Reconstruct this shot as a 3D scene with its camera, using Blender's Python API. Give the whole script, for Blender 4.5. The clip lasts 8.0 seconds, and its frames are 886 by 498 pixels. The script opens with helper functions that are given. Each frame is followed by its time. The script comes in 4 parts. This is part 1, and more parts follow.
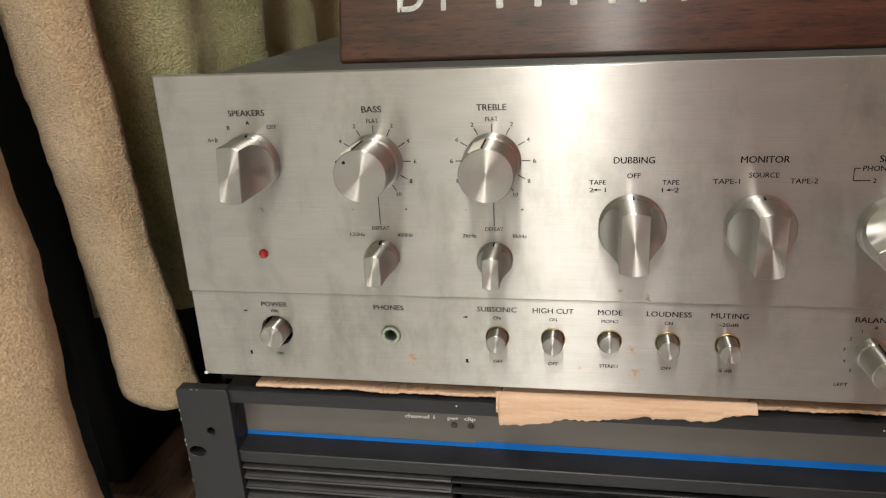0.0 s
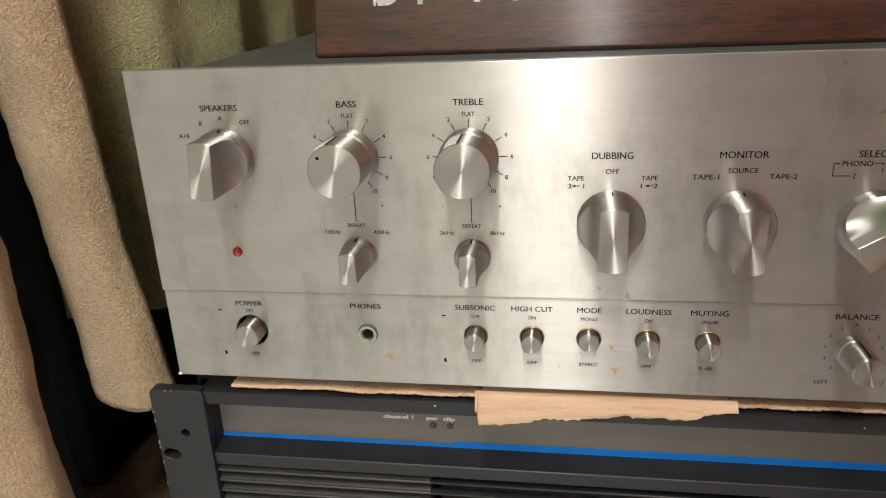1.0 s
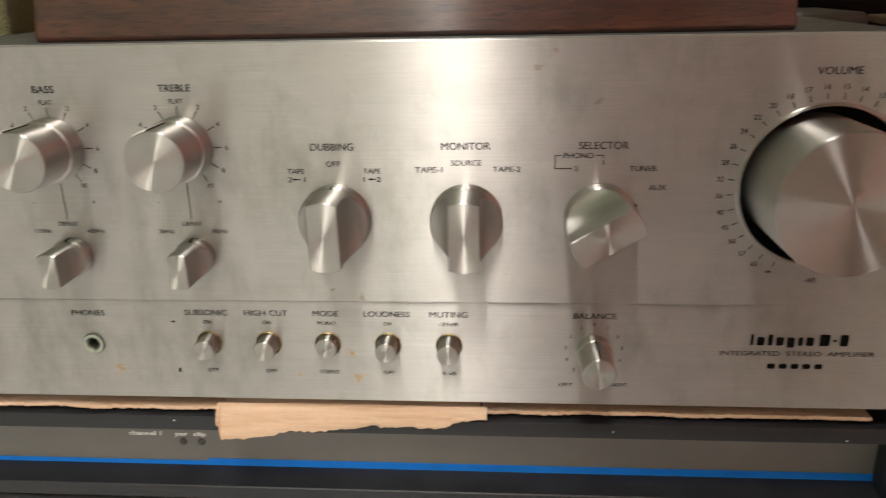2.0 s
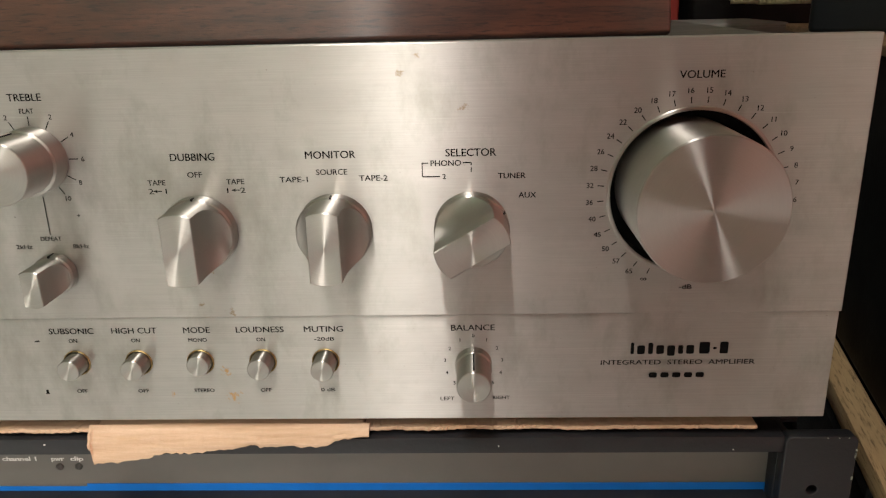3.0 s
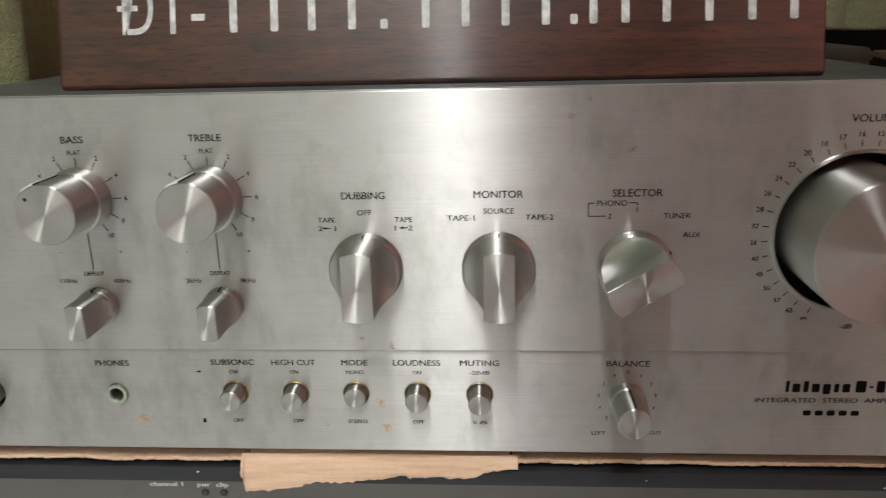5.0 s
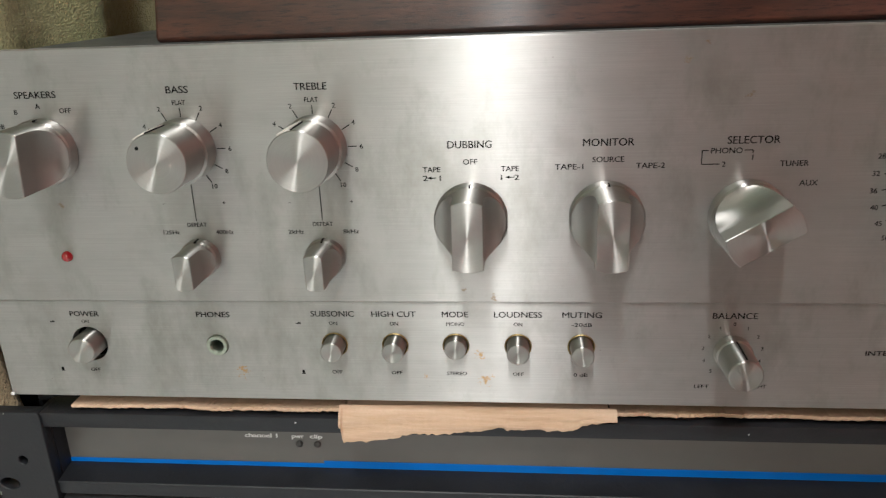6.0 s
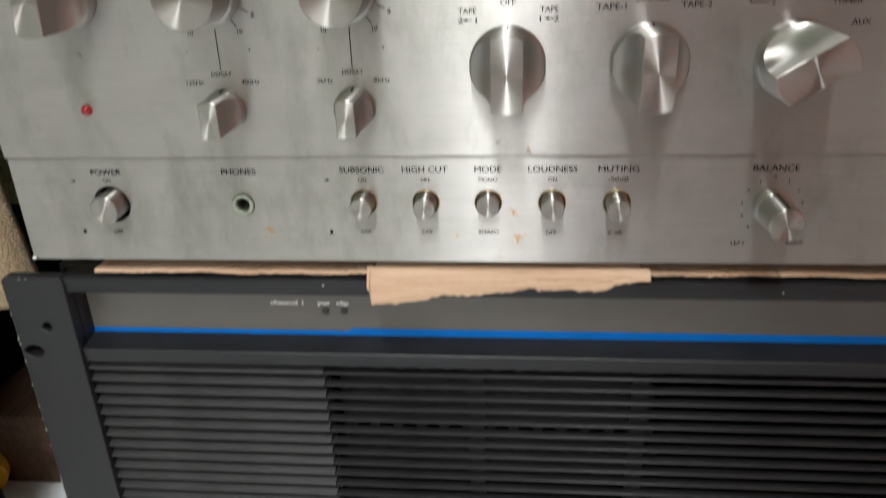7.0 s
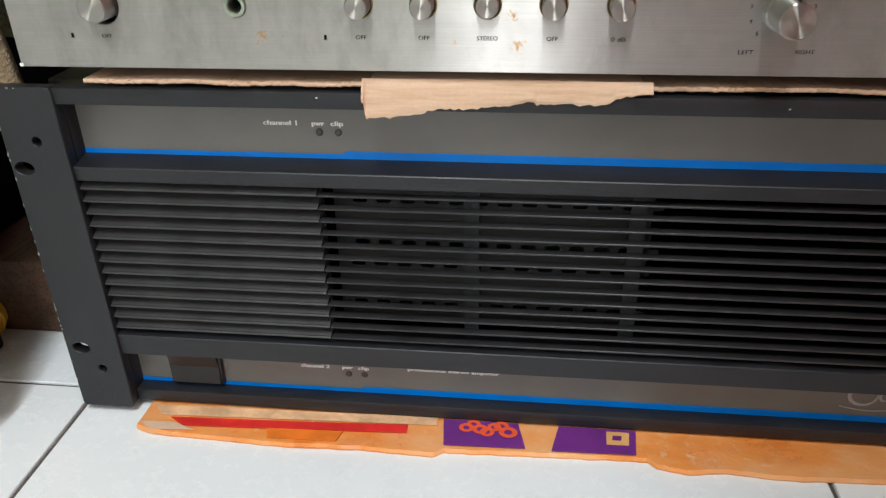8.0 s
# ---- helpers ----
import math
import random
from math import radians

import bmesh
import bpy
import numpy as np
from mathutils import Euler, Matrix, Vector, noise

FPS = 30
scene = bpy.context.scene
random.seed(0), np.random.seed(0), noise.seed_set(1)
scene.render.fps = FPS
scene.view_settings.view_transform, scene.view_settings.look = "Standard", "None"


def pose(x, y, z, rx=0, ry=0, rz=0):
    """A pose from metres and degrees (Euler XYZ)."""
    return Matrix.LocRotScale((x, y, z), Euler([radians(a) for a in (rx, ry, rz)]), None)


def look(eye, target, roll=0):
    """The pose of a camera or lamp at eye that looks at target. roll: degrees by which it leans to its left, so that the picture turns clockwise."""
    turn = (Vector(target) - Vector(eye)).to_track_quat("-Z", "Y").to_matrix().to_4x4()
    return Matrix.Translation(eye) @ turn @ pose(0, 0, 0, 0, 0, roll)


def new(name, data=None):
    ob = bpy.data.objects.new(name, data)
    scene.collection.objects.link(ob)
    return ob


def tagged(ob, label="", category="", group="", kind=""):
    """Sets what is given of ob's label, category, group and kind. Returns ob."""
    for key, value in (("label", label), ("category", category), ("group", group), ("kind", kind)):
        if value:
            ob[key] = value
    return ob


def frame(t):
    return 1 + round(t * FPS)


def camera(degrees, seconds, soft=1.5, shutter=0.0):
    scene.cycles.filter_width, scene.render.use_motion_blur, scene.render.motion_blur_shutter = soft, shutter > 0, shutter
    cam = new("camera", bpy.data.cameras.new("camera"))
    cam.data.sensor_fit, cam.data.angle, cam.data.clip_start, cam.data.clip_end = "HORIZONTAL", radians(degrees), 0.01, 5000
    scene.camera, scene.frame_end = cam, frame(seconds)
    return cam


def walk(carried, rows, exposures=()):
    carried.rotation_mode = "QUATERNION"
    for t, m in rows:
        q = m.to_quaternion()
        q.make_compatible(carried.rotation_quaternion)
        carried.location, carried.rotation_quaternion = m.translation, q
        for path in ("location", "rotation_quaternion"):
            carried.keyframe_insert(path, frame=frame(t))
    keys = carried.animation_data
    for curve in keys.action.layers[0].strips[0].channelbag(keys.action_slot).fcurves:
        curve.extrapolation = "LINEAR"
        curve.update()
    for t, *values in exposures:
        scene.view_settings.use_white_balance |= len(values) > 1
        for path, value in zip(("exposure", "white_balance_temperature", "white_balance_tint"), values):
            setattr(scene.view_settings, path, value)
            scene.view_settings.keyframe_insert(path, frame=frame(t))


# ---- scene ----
cam = camera(60.4, 8.0, soft=1.2, shutter=0.35)
# seconds, place of the eye, pitch, roll and yaw in degrees
PATH = [
    (0.0, 0.1861, -0.3129, 0.3473, -20.239, -2.927, 10.81),
    (0.5, 0.1918, -0.306, 0.3441, -20.184, -2.859, 10.464),
    (1.0, 0.1898, -0.3076, 0.3442, -20.291, -2.732, 9.825),
    (1.5, 0.2314, -0.2892, 0.3331, -19.805, -2.106, 8.236),
    (2.0, 0.2707, -0.2806, 0.3285, -19.445, -1.269, 4.388),
    (2.2, 0.2845, -0.2786, 0.3306, -19.242, -1.172, 3.647),
    (3.3, 0.3112, -0.269, 0.3222, -18.309, -1.55, 1.929),
    (3.5, 0.3124, -0.2674, 0.3244, -18.517, -1.601, 1.914),
    (4.0, 0.3099, -0.2662, 0.3248, -18.318, -1.354, 1.816),
    (4.5, 0.2893, -0.269, 0.3313, -17.497, -1.381, 2.436),
    (5.0, 0.2565, -0.2763, 0.3354, -17.371, -1.527, 3.956),
    (5.2, 0.25, -0.2781, 0.3342, -18.193, -1.712, 4.644),
    (6.3, 0.2187, -0.2776, 0.3254, -19.715, -2.291, 6.29),
    (6.5, 0.2147, -0.2758, 0.3223, -20.153, -2.232, 6.244),
    (7.0, 0.2116, -0.2847, 0.2948, -24.149, -2.166, 6.075),
    (7.5, 0.2199, -0.3183, 0.2614, -27.023, -1.903, 6.133),
    (8.0, 0.2174, -0.3015, 0.2432, -28.355, -1.085, 6.862),
]
walk(cam, [(t, pose(x, y, z, 90 + p, 0, w) @ pose(0, 0, 0, 0, 0, r)) for t, x, y, z, p, r, w in PATH],
     exposures=[(0.0, 0.04, 6500, 11), (1.5, 0.04, 6550, 11), (3.5, 0.12, 6650, 12), (4.5, 0.0, 5950, 9), (6.5, -0.1, 6000, 9), (7.5, 0.06, 5850, 9), (8.0, 0.12, 5850, 9)])

# ---------------------------------------------------------------- light
world = bpy.data.worlds.new("room_air")
scene.world = world
world.use_nodes = True
world.node_tree.nodes["Background"].inputs[0].default_value = (1.0, 0.95, 0.88, 1)
world.node_tree.nodes["Background"].inputs[1].default_value = 0.02


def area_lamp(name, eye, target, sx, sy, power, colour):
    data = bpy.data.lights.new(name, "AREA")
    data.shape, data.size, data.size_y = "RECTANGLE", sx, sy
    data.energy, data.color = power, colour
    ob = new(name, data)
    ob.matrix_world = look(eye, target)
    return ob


area_lamp("wall_tube", (0.18, -2.40, 1.30), (0.18, 0.0, 1.0), 0.24, 1.7, 12, (1.0, 0.945, 0.87))
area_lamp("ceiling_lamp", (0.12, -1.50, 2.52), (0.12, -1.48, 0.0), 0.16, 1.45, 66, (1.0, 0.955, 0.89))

FLOOR = -0.030


# ---------------------------------------------------------------- materials
class Nodes:
    """A material with its node tree and short ways to add to it."""

    def __init__(self, name, colour=(0.5, 0.5, 0.5), rough=0.5, metal=0.0):
        self.mat = bpy.data.materials.new(name)
        self.mat.use_nodes = True
        self.tree = self.mat.node_tree
        self.bsdf = self.tree.nodes["Principled BSDF"]
        self.set("Base Color", (*colour, 1))
        self.set("Roughness", rough)
        self.set("Metallic", metal)

    def set(self, socket, value):
        self.bsdf.inputs[socket].default_value = value

    def add(self, kind):
        return self.tree.nodes.new(kind)

    def link(self, a, b):
        self.tree.links.new(a, b)

    def to(self, a, socket):
        self.link(a, self.bsdf.inputs[socket])

    def coords(self, scale=(1, 1, 1), which="Object"):
        tc, mp = self.add("ShaderNodeTexCoord"), self.add("ShaderNodeMapping")
        mp.inputs["Scale"].default_value = scale
        self.link(tc.outputs[which], mp.inputs["Vector"])
        return mp.outputs[0]

    def noise(self, vec, scale, detail=4, rough=0.6):
        n = self.add("ShaderNodeTexNoise")
        n.inputs["Scale"].default_value, n.inputs["Detail"].default_value, n.inputs["Roughness"].default_value = scale, detail, rough
        self.link(vec, n.inputs["Vector"])
        return n.outputs["Fac"]

    def ramp(self, fac, stops):
        r = self.add("ShaderNodeValToRGB")
        while len(r.color_ramp.elements) < len(stops):
            r.color_ramp.elements.new(0.5)
        for e, (p, c) in zip(r.color_ramp.elements, stops):
            e.position, e.color = p, (*c, 1) if len(c) == 3 else c
        self.link(fac, r.inputs[0])
        return r.outputs[0]

    def span(self, fac, a, b, lo, hi):
        m = self.add("ShaderNodeMapRange")
        for k, v in enumerate((a, b, lo, hi)):
            m.inputs[k + 1].default_value = v
        self.link(fac, m.inputs[0])
        return m.outputs[0]

    def mix(self, fac, a, b, blend="MIX"):
        m = self.add("ShaderNodeMix")
        m.data_type, m.blend_type = "RGBA", blend
        for sock, val in ((m.inputs[0], fac), (m.inputs[6], a), (m.inputs[7], b)):
            if isinstance(val, bpy.types.NodeSocket):
                self.link(val, sock)
            else:
                sock.default_value = val if isinstance(val, (int, float)) else (*val, 1)
        return m.outputs[2]

    def math(self, op, a, b=0.0):
        m = self.add("ShaderNodeMath")
        m.operation = op
        for sock, val in zip(m.inputs, (a, b)):
            if isinstance(val, bpy.types.NodeSocket):
                self.link(val, sock)
            else:
                sock.default_value = val
        return m.outputs[0]

    def vmath(self, op, a, b=None):
        m = self.add("ShaderNodeVectorMath")
        m.operation = op
        for sock, val in zip(m.inputs, (a, b)):
            if val is None:
                continue
            if isinstance(val, bpy.types.NodeSocket):
                self.link(val, sock)
            else:
                sock.default_value = val
        return m.outputs["Value"] if op in ("LENGTH", "DISTANCE", "DOT_PRODUCT") else m.outputs[0]

    def bump(self, height, strength=0.3, distance=0.001):
        b = self.add("ShaderNodeBump")
        b.inputs["Strength"].default_value, b.inputs["Distance"].default_value = strength, distance
        self.link(height, b.inputs["Height"])
        self.to(b.outputs[0], "Normal")


def brushed_panel(name, stains=(), rust=(0.46, 0.25, 0.06)):
    """Horizontally brushed, clear-coated aluminium with age spots and rust marks."""
    m = Nodes(name, (0.45, 0.44, 0.42), 0.34, 0.74)
    vec = m.coords()
    grain = m.noise(m.coords((6, 60, 900)), 4.0, 6, 0.7)
    broad = m.noise(m.coords((1, 1, 3)), 22, 4)
    cloud = m.noise(vec, 60, 5)
    col = m.ramp(broad, [(0.3, (0.43, 0.418, 0.40)), (0.7, (0.51, 0.495, 0.475))])
    col = m.mix(m.span(grain, 0.3, 0.7, 0, 0.65), col, (0.36, 0.351, 0.337))
    col = m.mix(m.span(cloud, 0.52, 0.78, 0, 0.45), col, (0.33, 0.315, 0.29))
    grime = m.noise(m.coords((1.6, 1, 0.8)), 18, 6, 0.7)
    col = m.mix(m.span(grime, 0.50, 0.66, 0, 0.6), col, (0.275, 0.275, 0.24))
    smear = m.noise(m.coords((1.0, 1, 0.45)), 34, 5, 0.65)
    col = m.mix(m.span(smear, 0.57, 0.70, 0, 0.38), col, (0.52, 0.51, 0.49))
    speck = m.noise(vec, 900, 2)
    col = m.mix(m.span(speck, 0.73, 0.78, 0, 0.7), col, (0.16, 0.13, 0.10))
    scratch = m.noise(m.coords((3, 1, 420)), 5, 2)
    col = m.mix(m.span(scratch, 0.68, 0.74, 0, 0.35), col, (0.62, 0.61, 0.59))
    metal = None
    if stains:
        ragged = m.noise(vec, 520, 4, 0.75)
        total = None
        for x, z, r in stains:
            d = m.vmath("DISTANCE", vec, (x, 0, z))
            inside = m.math("SUBTRACT", m.span(d, 0, r, 1, 0), m.span(ragged, 0.35, 0.65, 0.1, 1.0))
            inside = m.span(inside, 0.0, 0.35, 0, 1)
            total = inside if total is None else m.math("MAXIMUM", total, inside)
        col = m.mix(m.math("MULTIPLY", total, 0.85), col, rust)
        metal = m.span(total, 0, 1, 0.74, 0.2)
        m.to(metal, "Metallic")
    m.to(col, "Base Color")
    m.to(m.math("ADD", m.span(broad, 0.3, 0.7, 0.325, 0.35), m.span(grime, 0.5, 0.7, 0, 0.05)), "Roughness")
    m.set("Anisotropic", 1.0)
    up = m.add("ShaderNodeCombineXYZ")
    up.inputs[2].default_value = 1.0
    m.to(up.outputs[0], "Tangent")
    m.bump(grain, 0.05, 0.0003)
    return m.mat


def turned_metal(name, colour=(0.43, 0.412, 0.388), rough=0.34, aniso=1.0, axis=(0, 1, 0)):
    """Lathe-turned aluminium: fine grooves run round the knob's own axis."""
    m = Nodes(name, colour, rough, 1.0)
    tc = m.add("ShaderNodeTexCoord")
    groove = m.vmath("CROSS_PRODUCT", tc.outputs["Object"], axis)
    tr = m.add("ShaderNodeVectorTransform")
    tr.vector_type, tr.convert_from, tr.convert_to = "VECTOR", "OBJECT", "WORLD"
    m.link(groove, tr.inputs[0])
    geo = m.add("ShaderNodeNewGeometry")
    across = m.vmath("NORMALIZE", m.vmath("CROSS_PRODUCT", geo.outputs["Normal"], tr.outputs[0]))
    m.to(across, "Tangent")
    m.set("Anisotropic", aniso)
    sep = m.add("ShaderNodeSeparateXYZ")
    m.link(tc.outputs["Object"], sep.inputs[0])
    rad = m.math("SQRT", m.math("ADD", m.math("POWER", sep.outputs[0], 2.0), m.math("POWER", sep.outputs[2], 2.0)))
    comb = m.add("ShaderNodeCombineXYZ")
    m.link(m.math("MULTIPLY", rad, 5200.0), comb.inputs[0])
    m.link(m.math("MULTIPLY", sep.outputs[1], 2600.0), comb.inputs[1])
    fine = m.noise(comb.outputs[0], 1.0, 3)
    blot = m.noise(tc.outputs["Object"], 130, 4)
    c = m.mix(m.span(fine, 0.3, 0.7, 0, 0.5), colour, tuple(0.8 * v for v in colour))
    c = m.mix(m.span(blot, 0.5, 0.8, 0, 0.25), c, tuple(0.75 * v for v in colour))
    m.to(c, "Base Color")
    m.to(m.span(blot, 0.3, 0.7, rough - 0.02, rough + 0.03), "Roughness")
    return m.mat


def painted(name, colour, rough=0.5, vary=0.25, scale=40, bump=0.15, spec=0.5):
    m = Nodes(name, colour, rough)
    vec = m.coords()
    n1, n2 = m.noise(vec, scale, 5), m.noise(vec, scale * 14, 4)
    c = m.mix(m.span(n1, 0.35, 0.7, 0, 1), tuple(v * (1 - vary) for v in colour), tuple(min(1, v * (1 + vary)) for v in colour))
    m.to(c, "Base Color")
    m.to(m.span(n1, 0.3, 0.7, rough - 0.06, rough + 0.1), "Roughness")
    m.set("Specular IOR Level", spec)
    m.bump(n2, bump, 0.0006)
    return m.mat


def wood(name, dark, light, rough=0.3, stretch=(3, 40, 40), coat=0.0):
    m = Nodes(name, light, rough)
    g1 = m.noise(m.coords(stretch), 3.0, 8, 0.7)
    g2 = m.noise(m.coords(tuple(s * 7 for s in stretch)), 2.2, 5, 0.7)
    c = m.ramp(g1, [(0.3, dark), (0.5, tuple((a + b) / 2 for a, b in zip(dark, light))), (0.72, light)])
    pores = m.span(g2, 0.36, 0.48, 1, 0)
    c = m.mix(m.math("MULTIPLY", pores, 0.8), c, tuple(v * 0.35 for v in dark))
    m.to(c, "Base Color")
    m.to(m.span(g2, 0.3, 0.7, rough + 0.12, rough - 0.04), "Roughness")
    m.set("Coat Weight", coat)
    m.set("Coat Roughness", 0.17)
    m.bump(g2, 0.25, 0.0006)
    return m.mat


def cloth(name, colour, shade):
    m = Nodes(name, colour, 0.95)
    vec = m.coords()
    n1 = m.noise(vec, 16, 4)
    pile = m.noise(m.coords((1, 1, 0.7)), 620, 6, 0.8)
    loops = m.add("ShaderNodeTexVoronoi")
    loops.inputs["Scale"].default_value = 820
    m.link(vec, loops.inputs["Vector"])
    c = m.mix(m.span(n1, 0.35, 0.65, 0, 1), shade, colour)
    c = m.mix(m.span(pile, 0.36, 0.58, 0.7, 0), c, tuple(v * 0.5 for v in shade))
    m.to(c, "Base Color")
    m.set("Sheen Weight", 0.25)
    m.set("Specular IOR Level", 0.1)
    m.bump(m.math("ADD", pile, m.math("MULTIPLY", loops.outputs["Distance"], 0.6)), 0.9, 0.0018)
    return m.mat


STAINS = [(0.1087, 0.1732, 0.0058), (0.2098, 0.1817, 0.0045), (0.2125, 0.1709, 0.0052), (0.205, 0.1745, 0.0025),
          (0.2165, 0.1905, 0.0014), (0.2175, 0.1868, 0.0016), (0.268, 0.1800, 0.0022), (0.187, 0.172, 0.003)]
STAINS_UP = [(0.2155, 0.2085, 0.0034), (0.043, 0.2475, 0.0024), (0.285, 0.2985, 0.0026), (0.291, 0.3045, 0.0022),
             (0.307, 0.2860, 0.0028), (0.204, 0.2115, 0.002), (0.2096, 0.2255, 0.0022)]
ALU_UP = brushed_panel("brushed_aluminium_upper", STAINS_UP, (0.26, 0.19, 0.11))
ALU_LOW = brushed_panel("brushed_aluminium_lower", STAINS)
TURNED = turned_metal("turned_aluminium")
TURNED_FINE = turned_metal("turned_aluminium_small", (0.42, 0.405, 0.378), 0.34)
INK = painted("black_print", (0.005, 0.005, 0.005), 0.7, 0.1, 40, 0.05, 0.08)
DARK_BORE = painted("dark_bore", (0.008, 0.008, 0.008), 0.6, 0.1, 40, 0.05, 0.15)
BRASS = painted("tarnished_brass", (0.36, 0.27, 0.12), 0.4, 0.3, 300)
NICKEL = painted("dull_nickel", (0.40, 0.44, 0.36), 0.35, 0.25, 300)
for metal_mat in (BRASS, NICKEL):
    metal_mat.node_tree.nodes["Principled BSDF"].inputs["Metallic"].default_value = 0.85
PALE_FLAT = painted("pale_milled_aluminium", (0.62, 0.59, 0.53), 0.5, 0.1, 200)
COVER = painted("grey_lacquered_steel", (0.055, 0.058, 0.055), 0.42, 0.2, 30, 0.3)
BLACK_AMP = painted("black_anodised_metal", (0.013, 0.014, 0.017), 0.44, 0.2, 40, 0.3, 0.5)
SLAT = painted("black_slat_metal", (0.034, 0.034, 0.035), 0.42, 0.2, 40, 0.3, 0.55)
BLADE = painted("black_blade_metal", (0.026, 0.026, 0.028), 0.42, 0.2, 40, 0.2, 0.45)
DARK_LENS = painted("dark_lens", (0.055, 0.05, 0.046), 0.3, 0.1)
BLACK_DEEP = painted("black_steel_inside", (0.010, 0.0095, 0.009), 0.6, 0.2)
GREY_STRIP = painted("warm_grey_enamel", (0.165, 0.160, 0.148), 0.36, 0.08, 30, 0.1)
BLUE = painted("blue_enamel", (0.002, 0.19, 0.72), 0.4, 0.08, 60, 0.1)
WHITE_INK = painted("white_print", (0.85, 0.85, 0.83), 0.6, 0.15, 300)
SILVER_INK = painted("silver_print", (0.42, 0.42, 0.42), 0.45, 0.15, 300)
BLACK_PLASTIC = painted("black_plastic", (0.014, 0.014, 0.015), 0.35, 0.2, 60)
ROSEWOOD = wood("dark_red_rosewood", (0.010, 0.004, 0.003), (0.100, 0.033, 0.018), 0.34, (6, 50, 50), 0.9)
PLANK = wood("brown_plank", (0.05, 0.025, 0.013), (0.14, 0.075, 0.04), 0.55, (40, 3, 40))
TOP_WOOD = wood("worn_brown_wood", (0.16, 0.10, 0.055), (0.30, 0.20, 0.11), 0.5, (40, 4, 40))
PALE_WOOD = wood("pale_batten", (0.34, 0.22, 0.11), (0.55, 0.39, 0.21), 0.6, (40, 4, 40))
LETTER = painted("silver_inlay", (0.60, 0.61, 0.59), 0.4, 0.35, 200, 0.6)


def worn_print():
    m = Nodes("worn_orange_print", (0.78, 0.27, 0.055), 0.3)
    vec = m.coords((1, 1.25, 1))
    n1, n2, n3 = m.noise(vec, 26, 5, 0.65), m.noise(vec, 9, 3), m.noise(vec, 160, 5)
    c = m.ramp(n1, [(0.3, (0.72, 0.20, 0.03)), (0.5, (0.80, 0.30, 0.07)), (0.72, (0.84, 0.44, 0.19))])
    c = m.mix(m.span(n2, 0.52, 0.62, 0, 0.55), c, (0.78, 0.42, 0.20))
    c = m.mix(m.span(n3, 0.62, 0.75, 0, 0.6), c, (0.80, 0.60, 0.40))
    m.to(c, "Base Color")
    m.to(m.span(n1, 0.3, 0.7, 0.2, 0.5), "Roughness")
    m.bump(n1, 0.5, 0.003)
    return m.mat


def kraft():
    m = Nodes("kraft_cardboard", (0.66, 0.47, 0.31), 0.9)
    n1 = m.noise(m.coords((12, 60, 150)), 2.0, 6, 0.65)
    n2 = m.noise(m.coords(), 700, 4, 0.7)
    n3 = m.noise(m.coords((1, 1, 4)), 45, 4)
    c = m.ramp(n1, [(0.28, (0.50, 0.33, 0.20)), (0.45, (0.62, 0.43, 0.29)), (0.7, (0.74, 0.55, 0.40))])
    c = m.mix(m.span(n2, 0.3, 0.7, 0.3, 0), c, (0.52, 0.35, 0.22))
    c = m.mix(m.span(n3, 0.55, 0.7, 0, 0.4), c, (0.60, 0.40, 0.22))
    m.to(c, "Base Color")
    m.bump(n1, 0.5, 0.0012)
    return m.mat


ORANGE = worn_print()
CARD = kraft()
RED = painted("red_print", (0.66, 0.025, 0.02), 0.42, 0.2, 60)
SWIRL = painted("orange_red_print", (0.78, 0.10, 0.03), 0.42, 0.15, 60)
PEELED = painted("peeled_print", (0.76, 0.47, 0.26), 0.6, 0.25, 90)
SWIRL_PALE = painted("bright_orange_print", (0.82, 0.20, 0.02), 0.35, 0.15, 60)
PURPLE = painted("purple_print", (0.15, 0.025, 0.22), 0.42, 0.15, 60)
TAN_PRINT = painted("pale_print", (0.75, 0.42, 0.14), 0.45, 0.15, 60)
CURTAIN = cloth("tan_terry_cloth", (0.66, 0.51, 0.32), (0.55, 0.41, 0.245))
# Darker olive copy of the terry cloth, with shade put into its colour.
CURTAIN_SHADED = cloth("olive_shade_terry_cloth", (0.46, 0.43, 0.23), (0.27, 0.28, 0.13))
CURTAIN_BACK = cloth("pale_yellow_cloth", (0.68, 0.57, 0.34), (0.52, 0.48, 0.27))
BLACK_VINYL = painted("black_vinyl", (0.006, 0.006, 0.0065), 0.6, 0.25, 30, 0.4, 0.12)
BLUE_BLACK = painted("blue_black_plastic", (0.011, 0.015, 0.018), 0.5, 0.25, 30, 0.15, 0.3)
BOX_RED = painted("dusky_red_card", (0.34, 0.04, 0.03), 0.6, 0.15, 20)
CASE_GREY = painted("grey_case_enamel", (0.22, 0.22, 0.21), 0.5, 0.15, 20)
YELLOW = painted("yellow_plastic", (0.72, 0.40, 0.02), 0.4, 0.12, 60)
WALL_PAINT = painted("brown_wall_paint", (0.15, 0.13, 0.115), 0.8, 0.06, 4)
# Tint for pink reflections, given to the unseen screen and east wall.
RED_REFLECTOR = painted("red_reflector_tint", (0.82, 0.38, 0.34), 0.8, 0.08, 4)
WALL_GREEN = painted("grey_green_wall_paint", (0.66, 0.69, 0.60), 0.8, 0.06, 4)
WALL_OLIVE = painted("olive_grey_wall_paint", (0.36, 0.38, 0.31), 0.8, 0.06, 4)
CEILING_TINT = painted("pale_green_ceiling_tint", (0.57, 0.76, 0.61), 0.85, 0.05, 4)


